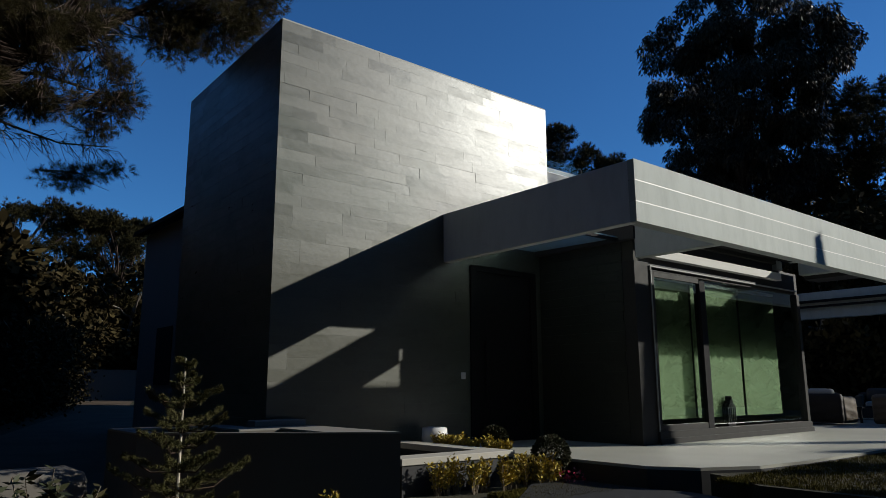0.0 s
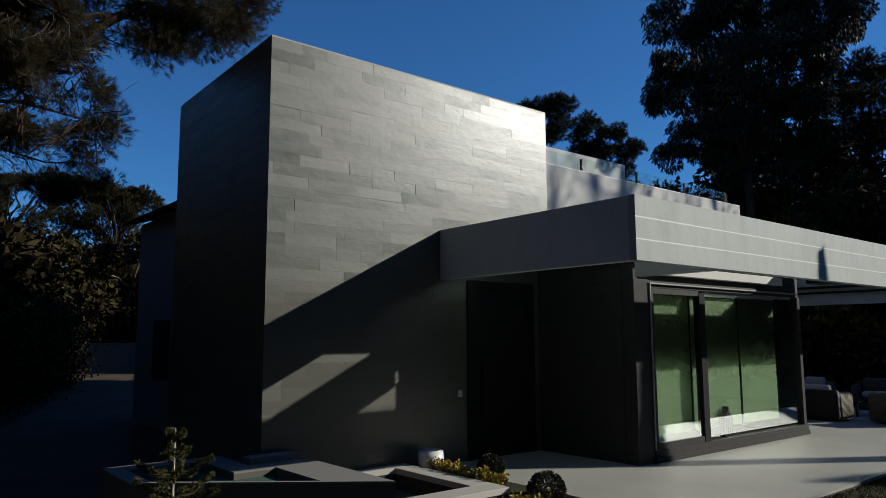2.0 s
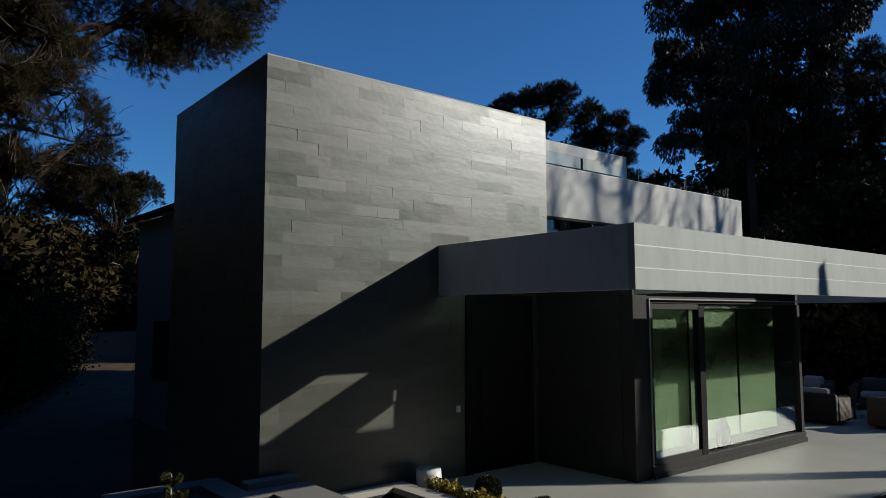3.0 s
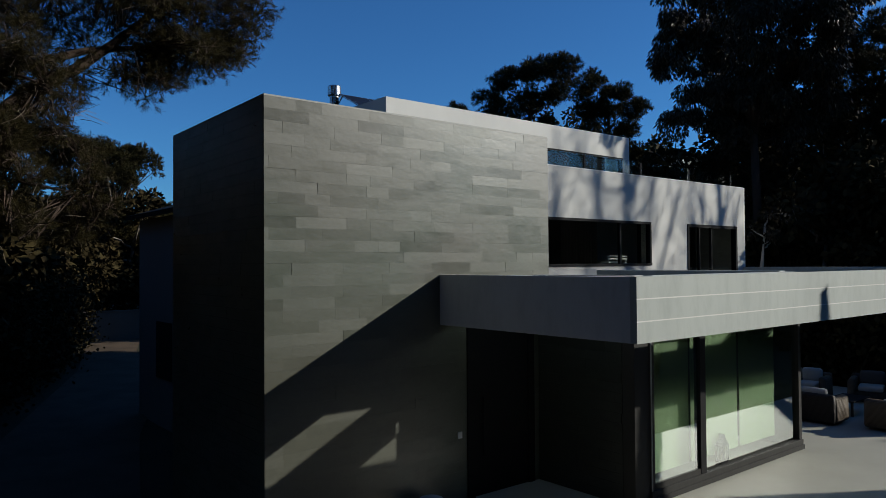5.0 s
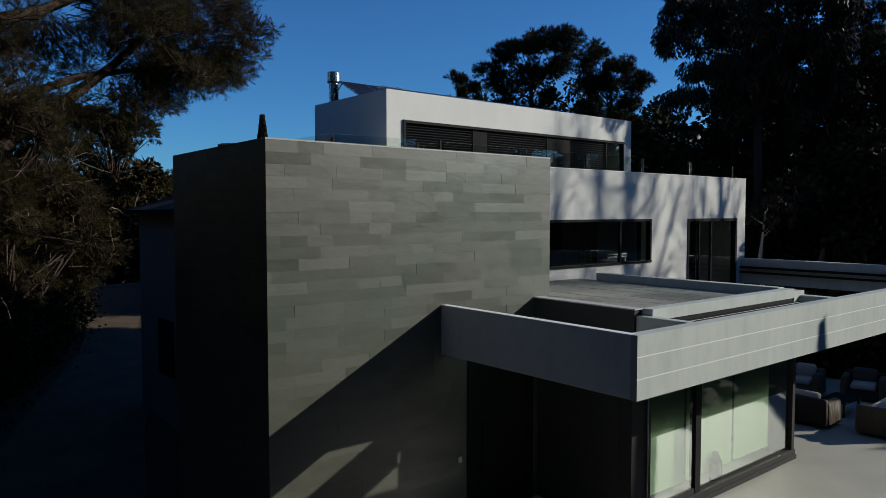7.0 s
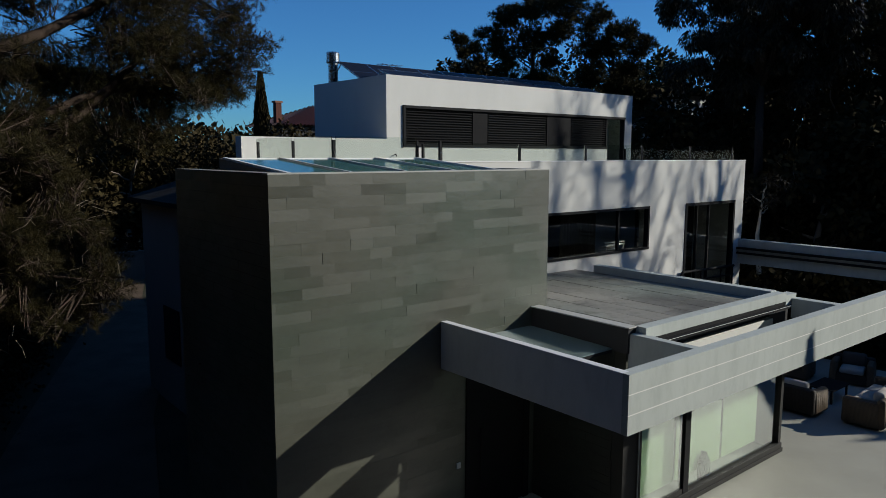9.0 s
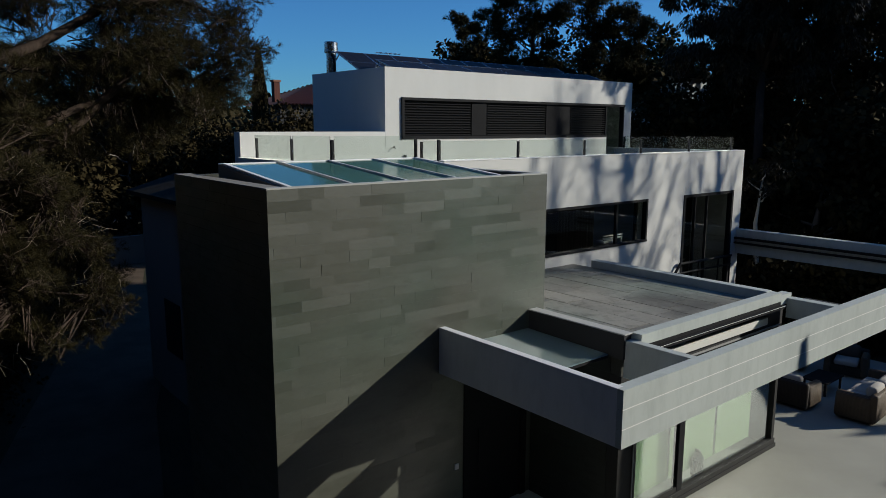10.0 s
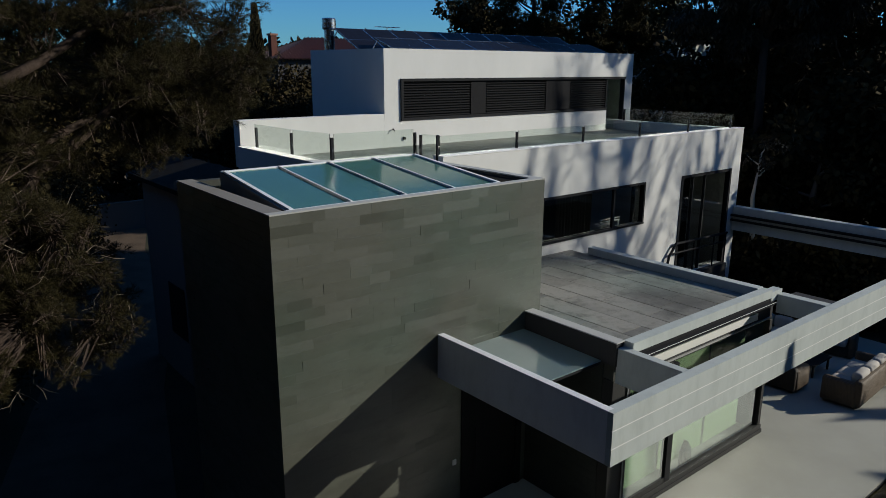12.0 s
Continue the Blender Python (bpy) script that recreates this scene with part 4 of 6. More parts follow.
def limbs(bm, base, clumps, radius, seg=6, sag=0.15):
    for x, y, z, *_ in clumps:
        a, b = Vector(base), Vector((x, y, z))
        L = (b - a).length
        pts = []
        for i in range(6):
            f = i / 5
            p = a.lerp(b, f) + Vector((0, 0, -sag * L * math.sin(math.pi * f) * 0.5))
            if 0 < i:
                p += Vector((rng.normal(0, 0.03 * L), rng.normal(0, 0.03 * L), rng.normal(0, 0.02 * L)))
            pts.append(p)
        add_tube(bm, pts, [radius * (1 - 0.85 * i / 5) for i in range(6)], seg)


def crown_shape(cx, cy, z0, z1, rad, n, flat=0.6, seed=1):
    """Clumps for a whole crown: scattered through an uneven egg."""
    r = np.random.default_rng(seed)
    out = []
    while len(out) < n:
        d = unit(r.normal(0, 1, 3))
        k = r.uniform(0.35, 1.0)
        s = rad * r.uniform(0.16, 0.34)
        out.append((cx + d[0] * rad * k, cy + d[1] * rad * k, (z0 + z1) / 2 + d[2] * (z1 - z0) / 2 * k, s, s, s * flat))
    return out


def plain_tree(name, label, x, y, z0, z1, rad, mat, bark, leaf, count, n=26, seed=1, hang=0.0, style="leaf", trunk_r=0.25, group="", flat=0.7, shell=0.55):
    t = thing(name, label, "tree", group)
    g = ground_height(x, y)
    cl = crown_shape(x, y, z0, z1, rad, n, flat, seed)
    bm = bmesh.new()
    top = z0 + 0.55 * (z1 - z0)
    add_tube(bm, [(x, y, g - 0.2), (x + 0.1, y, g + 0.35 * (top - g)), (x - 0.1, y + 0.1, g + 0.7 * (top - g)), (x, y, top)], [trunk_r, trunk_r * 0.85, trunk_r * 0.6, trunk_r * 0.3], 10)
    for c in cl[:: 2]:
        limbs(bm, (x, y, max(g + 1.0, min(top, c[2] - 0.35 * rad))), [c], trunk_r * 0.3, 5)
    part("trunk", bm, bark, t, smooth=True)
    pts, d = in_clumps(cl, count, shell)
    if style == "leaf":
        head = unit(d + rng.normal(0, 0.7, d.shape)) + np.array([0, 0, -hang])
        v, k = leaves(pts, head, leaf[0], leaf[1])
        me = mesh_from("crown", v, 4, k)
    else:
        v, k = needles(pts, unit(d + np.array([0, 0, 0.5])), leaf[2], leaf[0], leaf[1], 0.55)
        me = mesh_from("crown", v, 3, k)
    part("crown", me, mat, t)
    return t


# the pine that hangs over the drive
def pine_shoots(pts, heads, per, length, needle, width):
    """Brush-like shoots: needles set round a short twig, bunched towards its tip."""
    n = len(pts)
    head = unit(heads)
    f = rng.uniform(0.15, 1.0, (n * per, 1)) ** 0.6
    axis = np.repeat(head, per, 0)
    base = np.repeat(pts, per, 0) + axis * length * f
    way = unit(axis * rng.uniform(0.35, 1.1, (n * per, 1)) + unit(rng.normal(0, 1, (n * per, 3))) * 0.75)
    side = unit(np.cross(way, rng.normal(0, 1, (n * per, 3))))
    ln = needle * rng.uniform(0.7, 1.15, (n * per, 1))
    v = np.stack([base + side * width, base - side * width, base + way * ln], 1).reshape(-1, 3)
    return mesh_from("needles", v, 3, n * per)


def upper_bough(r):
    """Clumps of the great bough over the tower: low edge rising towards the tip, rounded end."""
    out = []
    for _ in range(250):
        x = r.uniform(0.6, 5.9)
        low = np.interp(x, [0.6, 2.0, 3.9, 4.5, 5.2, 6.0, 6.4], [6.9, 6.95, 6.95, 7.25, 7.65, 8.15, 8.75])
        top = np.interp(x, [0.6, 3.0, 4.6, 5.5, 6.0, 6.4], [12.0, 11.4, 10.4, 9.75, 9.35, 8.95])
        z = low + (top - low) * r.uniform(0, 1) ** 1.1
        y = 13.5 + r.normal(0, 0.55) + 0.12 * (z - 8.5)
        s = r.uniform(0.24, 0.46)
        out.append((x, y, z, s * 1.15, s * 1.15, s * 0.7))
    # thinner spray under the limbs
    for _ in range(16):
        x = r.uniform(1.8, 4.2)
        s = r.uniform(0.14, 0.24)
        out.append((x, 13.4 + r.normal(0, 0.4), r.uniform(6.55, 7.0) + 0.06 * x, s * 1.3, s, s * 0.6))
    return out


def lower_bough(r):
    """The nearer, looser bough that hangs beside the drive."""
    out = []
    while len(out) < 62:
        z = r.uniform(4.35, 6.75)
        x = r.uniform(0.3, np.interp(z, [4.3, 4.6, 5.1, 6.0, 6.4, 6.8], [2.2, 2.7, 2.95, 2.65, 2.3, 1.8]))
        s = r.uniform(0.16, 0.34)
        out.append((x, 11.1 + r.normal(0, 0.4), z, s * 1.2, s * 1.2, s * 0.75))
    return out


def overhanging_pine():
    t = thing("umbrella_pine", "large umbrella pine with drooping needle boughs", "tree")
    r = np.random.default_rng(21)
    x, y = 0.3, 12.9
    g = ground_height(x, y)
    bm = bmesh.new()
    add_tube(bm, [(x - 0.5, y, g - 0.3), (x - 0.2, y, 2.5), (x + 0.3, y, 4.6), (x + 0.95, y, 5.6), (x + 1.2, y, 6.6), (x + 1.3, y + 0.1, 8.2), (x + 1.6, y + 0.2, 10.4)], [0.36, 0.31, 0.26, 0.22, 0.18, 0.14, 0.06], 12)
    lines = [
        [(1.2, 12.9, 5.5), (1.75, 13.1, 6.1), (2.3, 13.4, 6.75), (2.97, 13.5, 7.2), (3.57, 13.5, 7.75), (4.12, 13.5, 8.32), (4.6, 13.5, 9.0)],
        [(1.5, 12.9, 6.8), (2.2, 13.4, 7.1), (3.14, 13.5, 7.55), (4.1, 13.6, 7.8), (5.0, 13.5, 8.05), (5.9, 13.5, 8.6)],
        [(1.6, 13.0, 8.0), (2.6, 13.4, 8.5), (3.7, 13.6, 9.2), (4.8, 13.4, 9.4), (5.7, 13.5, 9.1)],
        [(1.7, 13.0, 9.0), (2.4, 13.2, 9.9), (3.2, 13.3, 10.6)],
        [(1.1, 12.9, 5.3), (1.5, 12.4, 5.75), (1.9, 11.7, 5.9), (2.4, 11.3, 5.75)],
        [(0.9, 12.8, 5.1), (1.2, 11.9, 5.2), (1.7, 11.2, 5.1), (2.5, 11.0, 4.95)],
        [(1.3, 12.8, 6.2), (1.3, 11.8, 6.5), (1.7, 11.1, 6.45), (2.1, 10.9, 6.3)],
        [(0.8, 12.9, 4.9), (1.3, 12.9, 4.95), (1.66, 12.9, 4.85), (2.34, 12.9, 4.72), (3.1, 12.9, 4.82)]]
    thick = (0.15, 0.085, 0.1, 0.08, 0.06, 0.05, 0.05, 0.035)
    for line, w in zip(lines, thick):
        add_tube(bm, line, [w * (1 - 0.8 * i / (len(line) - 1)) for i in range(len(line))], 8)
    part("trunk", bm, "bark", t, smooth=True)
    joints = np.array([p for line in lines for p in line])
    upper, lower = ragged(upper_bough(r), 4, 31), ragged(lower_bough(r), 4, 33)
    spray = [(3.15, 14.9, 4.75, 0.55, 0.4, 0.2), (3.6, 14.9, 4.95, 0.3, 0.3, 0.14), (2.7, 14.9, 4.6, 0.35, 0.3, 0.16)]
    twigs = bmesh.new()
    for name, clumps, count, per in (("upper_needles", upper, 17000, 34), ("lower_needles", lower, 5600, 36), ("spray_needles", ragged(spray, 6, 35), 420, 34)):
        pts, d = in_clumps(clumps, count, 0.1)
        heads = unit(d + np.array([0.15, 0.0, 0.3]) + rng.normal(0, 0.45, d.shape))
        ob = part(name, pine_shoots(pts, heads, per, 0.16, 0.1, 0.0021), "needle", t)
        ob["kind"] = "stuff"
        step = 7 if name != "lower_needles" else 4
        for p, h in zip(pts[::step], heads[::step]):
            if name == "spray_needles":
                continue
            j = joints[np.argmin(((joints - p) ** 2).sum(1))]
            mid = (0.55 * p + 0.45 * j) + rng.normal(0, 0.07, 3)
            near = p - h * 0.22
            add_tube(twigs, [Vector(j * 0.25 + mid * 0.75), Vector(near), Vector(p + h * 0.1)], [0.011, 0.006, 0.003], 3)
    # bare twigs that hang from the dead limb and among the lower needles
    for _ in range(95):
        a = rng.uniform(1.3, 3.05)
        p = Vector((a, 12.9, 4.75))
        q = p + Vector((rng.uniform(-0.1, 0.45), rng.normal(0, 0.25), rng.uniform(-0.55, 0.12)))
        m = p.lerp(q, 0.5) + Vector(rng.normal(0, 0.05, 3))
        add_tube(twigs, [p, m, q], [0.006, 0.004, 0.002], 3)
        add_tube(twigs, [m, m + Vector((rng.uniform(0, 0.15), rng.normal(0, 0.08), rng.uniform(-0.2, 0.05)))], [0.003, 0.0015], 3)
    for _ in range(3):
        p = Vector((2.3, 14.6, 4.7))
        q = Vector((3.6, 14.9, 4.6 + 0.2 * rng.uniform()))
        add_tube(twigs, [p, p.lerp(q, 0.5) + Vector((0, 0, 0.08)), q], [0.012, 0.008, 0.004], 4)
    part("twig_tangle", twigs, "bark", t, "thin brown twigs")["kind"] = "stuff"
    pale = bmesh.new()
    pts, d = in_clumps(lower_bough(r), 190, 0.4)
    for p, q in zip(pts, d):
        p, q = Vector(p), Vector(q + np.array([0.3, -0.3, 0.0])).normalized()
        q2 = (q + Vector(rng.normal(0, 0.5, 3)) + Vector((0, 0, -0.3))).normalized()
        add_tube(pale, [p, p + q * 0.17, p + q * 0.17 + q2 * 0.16], [0.0045, 0.0035, 0.0015], 3)
    part("dry_twig_tangle", pale, "twig", t, "dry bare grey twigs")["kind"] = "stuff"
    return t


overhanging_pine()


def clump_tree(name, label, group, base, clumps, mat, bark, style, leaf, count, hang=0.0, trunk_r=0.25, flat=0.75, shell=0.2, leaders=1):
    """A tree with given clumps (x, y, z, radius) of leaves on limbs from one trunk."""
    t = thing(name, label, "tree", group)
    x, y = base
    g = ground_height(x, y)
    cl = [(a, b, z, r, r, r * flat) for a, b, z, r in clumps]
    top = max(z for _, _, z, _ in clumps)
    low = min(z for _, _, z, _ in clumps)
    mx, my = sum(q[0] for q in clumps) / len(clumps), sum(q[1] for q in clumps) / len(clumps)
    bm = bmesh.new()
    if leaders == 1:
        add_tube(bm, [(x, y, g - 0.2), (x + 0.15, y, g + 0.5 * (low - g)), ((x + mx) / 2, (y + my) / 2, low), (mx, my, 0.5 * (low + top)), (mx, my, 0.9 * top)], [trunk_r, trunk_r * 0.85, trunk_r * 0.7, trunk_r * 0.45, trunk_r * 0.12], 10)
    else:
        add_tube(bm, [(x, y, g - 0.2), (x + 0.15, y, g + 0.5 * (low - g)), ((x + mx) / 2, (y + my) / 2, low)], [trunk_r, trunk_r * 0.85, trunk_r * 0.7], 10)
        for i in range(leaders):
            e = max(clumps[i::leaders], key=lambda q: q[2])
            limbs(bm, ((x + mx) / 2, (y + my) / 2, low - 0.2), [(e[0], e[1], e[2])], trunk_r * 0.6, 8, -0.25)
    for q in cl:
        limbs(bm, ((x + mx) / 2, (y + my) / 2, max(low - 0.6, min(q[2] - 1.2, 0.5 * (low + top)))), [q], trunk_r * 0.28, 5, -0.05)
    part("trunk", bm, bark, t, smooth=True)
    pts, d = in_clumps(ragged(cl, 16, len(clumps)), count, shell)
    if style == "leaf":
        v, k = leaves(pts, unit(d + rng.normal(0, 0.7, d.shape)) + np.array([0, 0, -hang]), leaf[0], leaf[1])
        me = mesh_from("crown", v, 4, k)
    else:
        v, k = needles(pts, unit(d + np.array([0, 0, 0.5])), leaf[2], leaf[0], leaf[1], 0.55)
        me = mesh_from("crown", v, 3, k)
    part("crown", me, mat, t)
    return t


clump_tree("pine", "dark stone pine behind the house", "pines behind the house", (27.4, 26.6), [
    (25.7, 28.2, 12.4, 0.9), (26.7, 28.2, 13.4, 0.95), (26.3, 26.3, 13.5, 1.0), (28.0, 26.5, 14.2, 1.05), (27.9, 24.8, 14.0, 0.95), (27.2, 26.5, 12.4, 1.0), (28.6, 25.9, 13.1, 1.0), (26.4, 27.4, 12.0, 0.8), (28.4, 26.4, 11.4, 0.6), (26.4, 27.4, 10.9, 0.9), (27.6, 26.4, 10.5, 1.1), (28.6, 26.0, 10.2, 1.0), (26.8, 26.8, 9.7, 1.0), (28.2, 26.2, 9.2, 1.0)],
    "needle_far", "bark", "needle", (0.24, 0.012, 13), 7600, 0, 0.2, 0.7)
clump_tree("pine", "dark stone pine behind the house", "pines behind the house", (31.3, 25.0), [
    (30.4, 25.9, 13.4, 0.85), (31.5, 25.8, 13.9, 0.9), (31.1, 24.0, 12.8, 0.95), (33.0, 24.3, 12.4, 0.9), (31.1, 24.9, 12.1, 1.0), (30.7, 25.7, 12.2, 0.9), (32.7, 24.6, 11.4, 0.95), (31.8, 24.6, 10.6, 0.7), (30.6, 25.4, 10.8, 1.0), (31.6, 24.8, 9.8, 1.1), (32.6, 24.4, 10.1, 1.0), (30.4, 25.2, 9.5, 1.0), (33.4, 24.2, 9.4, 0.9), (32.0, 24.8, 8.8, 1.0)],
    "needle_far", "bark", "needle", (0.24, 0.012, 13), 7600, 0, 0.2, 0.7)
clump_tree("pine", "small dark stone pine behind the house", "pines behind the house", (29.4, 34.4), [
    (29.0, 34.5, 13.6, 0.6), (30.2, 34.7, 13.2, 0.7), (28.9, 33.9, 12.6, 0.5), (30.6, 34.3, 12.2, 0.7), (29.4, 34.5, 11.8, 0.8), (30.4, 34.4, 11.1, 0.9), (28.7, 34.2, 11.2, 0.6)],
    "needle_far", "bark", "needle", (0.24, 0.012, 13), 2900, 0, 0.16, 0.7)
clump_tree("eucalyptus", "tall eucalyptus with dense hanging leaves", "", (31.4, 16.6), [
    (28.9, 18.2, 16.8, 1.5), (31.1, 19.4, 15.5, 1.5), (28.6, 19.3, 13.0, 0.9), (30.6, 20.0, 14.5, 1.1), (28.9, 16.0, 17.8, 1.6), (30.1, 16.4, 15.8, 1.8), (31.8, 18.2, 14.2, 1.7),
    (30.5, 18.4, 12.1, 1.2), (30.8, 15.0, 16.9, 2.0), (29.9, 14.7, 13.8, 1.9), (33.0, 16.5, 12.4, 1.9), (31.6, 12.9, 16.9, 1.7), (31.7, 13.1, 14.5, 1.6), (33.4, 12.8, 15.8, 1.0),
    (32.2, 14.0, 12.1, 1.8), (31.8, 17.3, 10.6, 1.5), (30.4, 17.4, 10.1, 1.2), (32.6, 15.6, 9.8, 1.5), (31.0, 15.0, 19.6, 1.7), (29.9, 16.5, 11.8, 1.3), (31.2, 15.6, 11.2, 1.2), (28.4, 18.4, 10.2, 1.0), (29.2, 17.6, 11.0, 1.0)],
    "euc", "bark", "leaf", (0.23, 0.036), 125000, 1.3, 0.24, 0.95, leaders=5)
clump_tree("pine", "dark broad pine beside the eucalyptus", "pines behind the house", (37.0, 14.0), [
    (35.9, 13.4, 14.2, 1.5), (37.8, 12.9, 14.8, 1.5), (35.2, 12.9, 12.3, 1.7), (37.9, 15.2, 12.4, 1.7), (36.5, 12.5, 10.8, 1.9), (36.5, 14.4, 10.1, 1.6), (37.3, 16.3, 11.0, 1.4), (38.6, 12.0, 13.0, 1.7), (39.5, 11.4, 11.0, 1.8)],
    "needle_far", "bark", "needle", (0.26, 0.013, 14), 8000, 0, 0.3, 0.75)
def dome_clumps(x0, x1, y, z0, tops, n, seed):
    """Billows of a broad pine crown: tops is the (x, z) outline of its upper edge."""
    r = np.random.default_rng(seed)
    out = []
    xs, zs = [q[0] for q in tops], [q[1] for q in tops]
    for i in range(n):
        x = r.uniform(x0, x1)
        s = r.uniform(0.6, 1.15)
        top = np.interp(x, xs, zs) - 0.75 * s
        z = top if i % 3 == 0 else z0 + (top - z0) * r.uniform(0, 1)
        out.append((x, y + r.normal(0, 1.1), z, s))
    return out


clump_tree("stone_pine", "broad dark pine far along the drive", "dark trees along the drive", (12.8, 48.5),
           dome_clumps(9.6, 15.5, 48.0, 2.2, ((9.6, 11.5), (11.2, 11.8), (13.6, 11.6), (15.0, 10.8), (15.6, 9.6)), 62, 71), "needle_far", "bark", "needle", (0.26, 0.017, 12), 10500, 0, 0.3, 0.8)
clump_tree("stone_pine", "broad dark pine far along the drive", "dark trees along the drive", (6.5, 48.0),
           dome_clumps(2.0, 10.0, 48.0, 1.8, ((2.0, 9.8), (5.2, 10.9), (7.2, 12.1), (9.0, 11.9), (10.0, 11.4)), 72, 72), "needle_far", "bark", "needle", (0.26, 0.017, 12), 10500, 0, 0.3, 0.8)
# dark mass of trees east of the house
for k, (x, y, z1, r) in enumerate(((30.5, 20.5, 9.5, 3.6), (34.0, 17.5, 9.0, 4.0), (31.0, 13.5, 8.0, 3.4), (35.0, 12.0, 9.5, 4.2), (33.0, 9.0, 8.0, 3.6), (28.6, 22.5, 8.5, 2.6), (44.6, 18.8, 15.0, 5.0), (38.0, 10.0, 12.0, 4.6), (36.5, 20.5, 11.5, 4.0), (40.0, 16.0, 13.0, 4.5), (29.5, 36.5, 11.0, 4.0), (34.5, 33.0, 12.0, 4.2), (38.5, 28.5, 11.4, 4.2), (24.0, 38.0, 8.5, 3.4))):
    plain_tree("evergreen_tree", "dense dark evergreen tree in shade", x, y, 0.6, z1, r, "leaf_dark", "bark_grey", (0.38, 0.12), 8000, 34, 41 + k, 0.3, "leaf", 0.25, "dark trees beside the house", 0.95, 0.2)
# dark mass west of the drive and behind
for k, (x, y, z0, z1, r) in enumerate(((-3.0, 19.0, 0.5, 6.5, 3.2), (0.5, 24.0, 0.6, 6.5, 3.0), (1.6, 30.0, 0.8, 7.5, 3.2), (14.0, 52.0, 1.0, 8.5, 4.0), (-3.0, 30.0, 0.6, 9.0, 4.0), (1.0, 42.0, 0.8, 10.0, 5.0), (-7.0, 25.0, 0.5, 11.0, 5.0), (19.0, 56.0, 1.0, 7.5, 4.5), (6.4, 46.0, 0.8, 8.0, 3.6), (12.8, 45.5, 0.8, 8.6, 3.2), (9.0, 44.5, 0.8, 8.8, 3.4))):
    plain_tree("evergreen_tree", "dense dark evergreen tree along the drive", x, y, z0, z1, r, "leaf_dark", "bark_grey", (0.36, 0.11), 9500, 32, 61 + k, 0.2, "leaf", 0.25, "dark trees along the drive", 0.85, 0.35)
# unseen trees, added to shade the garden and the upper walls
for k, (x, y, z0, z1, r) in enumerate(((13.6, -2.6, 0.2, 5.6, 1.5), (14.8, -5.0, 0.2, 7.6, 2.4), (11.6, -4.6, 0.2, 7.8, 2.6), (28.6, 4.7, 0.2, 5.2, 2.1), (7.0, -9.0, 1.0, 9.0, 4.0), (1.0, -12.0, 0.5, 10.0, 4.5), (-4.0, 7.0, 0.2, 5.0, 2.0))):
    plain_tree("garden_tree", "unseen leafy tree added to shade the garden", x, y, z0, z1, r, "leaf_dark", "bark_grey", (0.36, 0.1), 10000, 34, 81 + k, 0.2, "leaf", 0.25, "garden trees", 0.9, 0.35)


# unseen tall trees behind and west of the drive, added to block sky light
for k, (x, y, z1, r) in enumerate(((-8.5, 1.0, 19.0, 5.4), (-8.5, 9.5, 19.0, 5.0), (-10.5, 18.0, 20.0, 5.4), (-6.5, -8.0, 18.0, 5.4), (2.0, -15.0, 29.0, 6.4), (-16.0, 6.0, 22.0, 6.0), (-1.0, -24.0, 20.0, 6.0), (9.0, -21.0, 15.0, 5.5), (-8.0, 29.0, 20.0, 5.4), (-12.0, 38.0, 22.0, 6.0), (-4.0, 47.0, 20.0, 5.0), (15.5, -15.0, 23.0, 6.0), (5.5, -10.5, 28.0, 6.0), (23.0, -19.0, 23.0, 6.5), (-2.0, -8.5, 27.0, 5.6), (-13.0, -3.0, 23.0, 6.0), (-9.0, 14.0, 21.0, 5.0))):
    plain_tree("garden_tree", "unseen tall evergreen added to block sky light", x, y, 0.3, z1, r, "leaf_dark", "bark_grey", (0.7, 0.26), 8200, 44, 181 + k, 0.2, "leaf", 0.3, "garden trees", 0.95, 0.2)
# far pines over the valley, seen between the pines and the eucalyptus
for k, (x, y, z1, r) in enumerate(((66.6, 45.0, 18.2, 4.2), (69.8, 41.2, 17.4, 4.2), (64.3, 47.4, 17.4, 4.2), (73.5, 37.0, 18.5, 4.4))):
    plain_tree("pine", "broad dark pine far behind the houses", x, y, 2.0, z1, r, "needle_far", "bark", (0.5, 0.2), 7000, 40, 231 + k, 0.1, "leaf", 0.35, "pines behind the house", 0.8, 0.2)
plain_tree("evergreen_tree", "leafy dark tree before a pale house", 32.9, 18.9, 3.0, 10.6, 2.1, "leaf_dark", "bark_grey", (0.24, 0.08), 9000, 40, 251, 0.3, "leaf", 0.2, "dark trees beside the house", 0.95, 0.3)


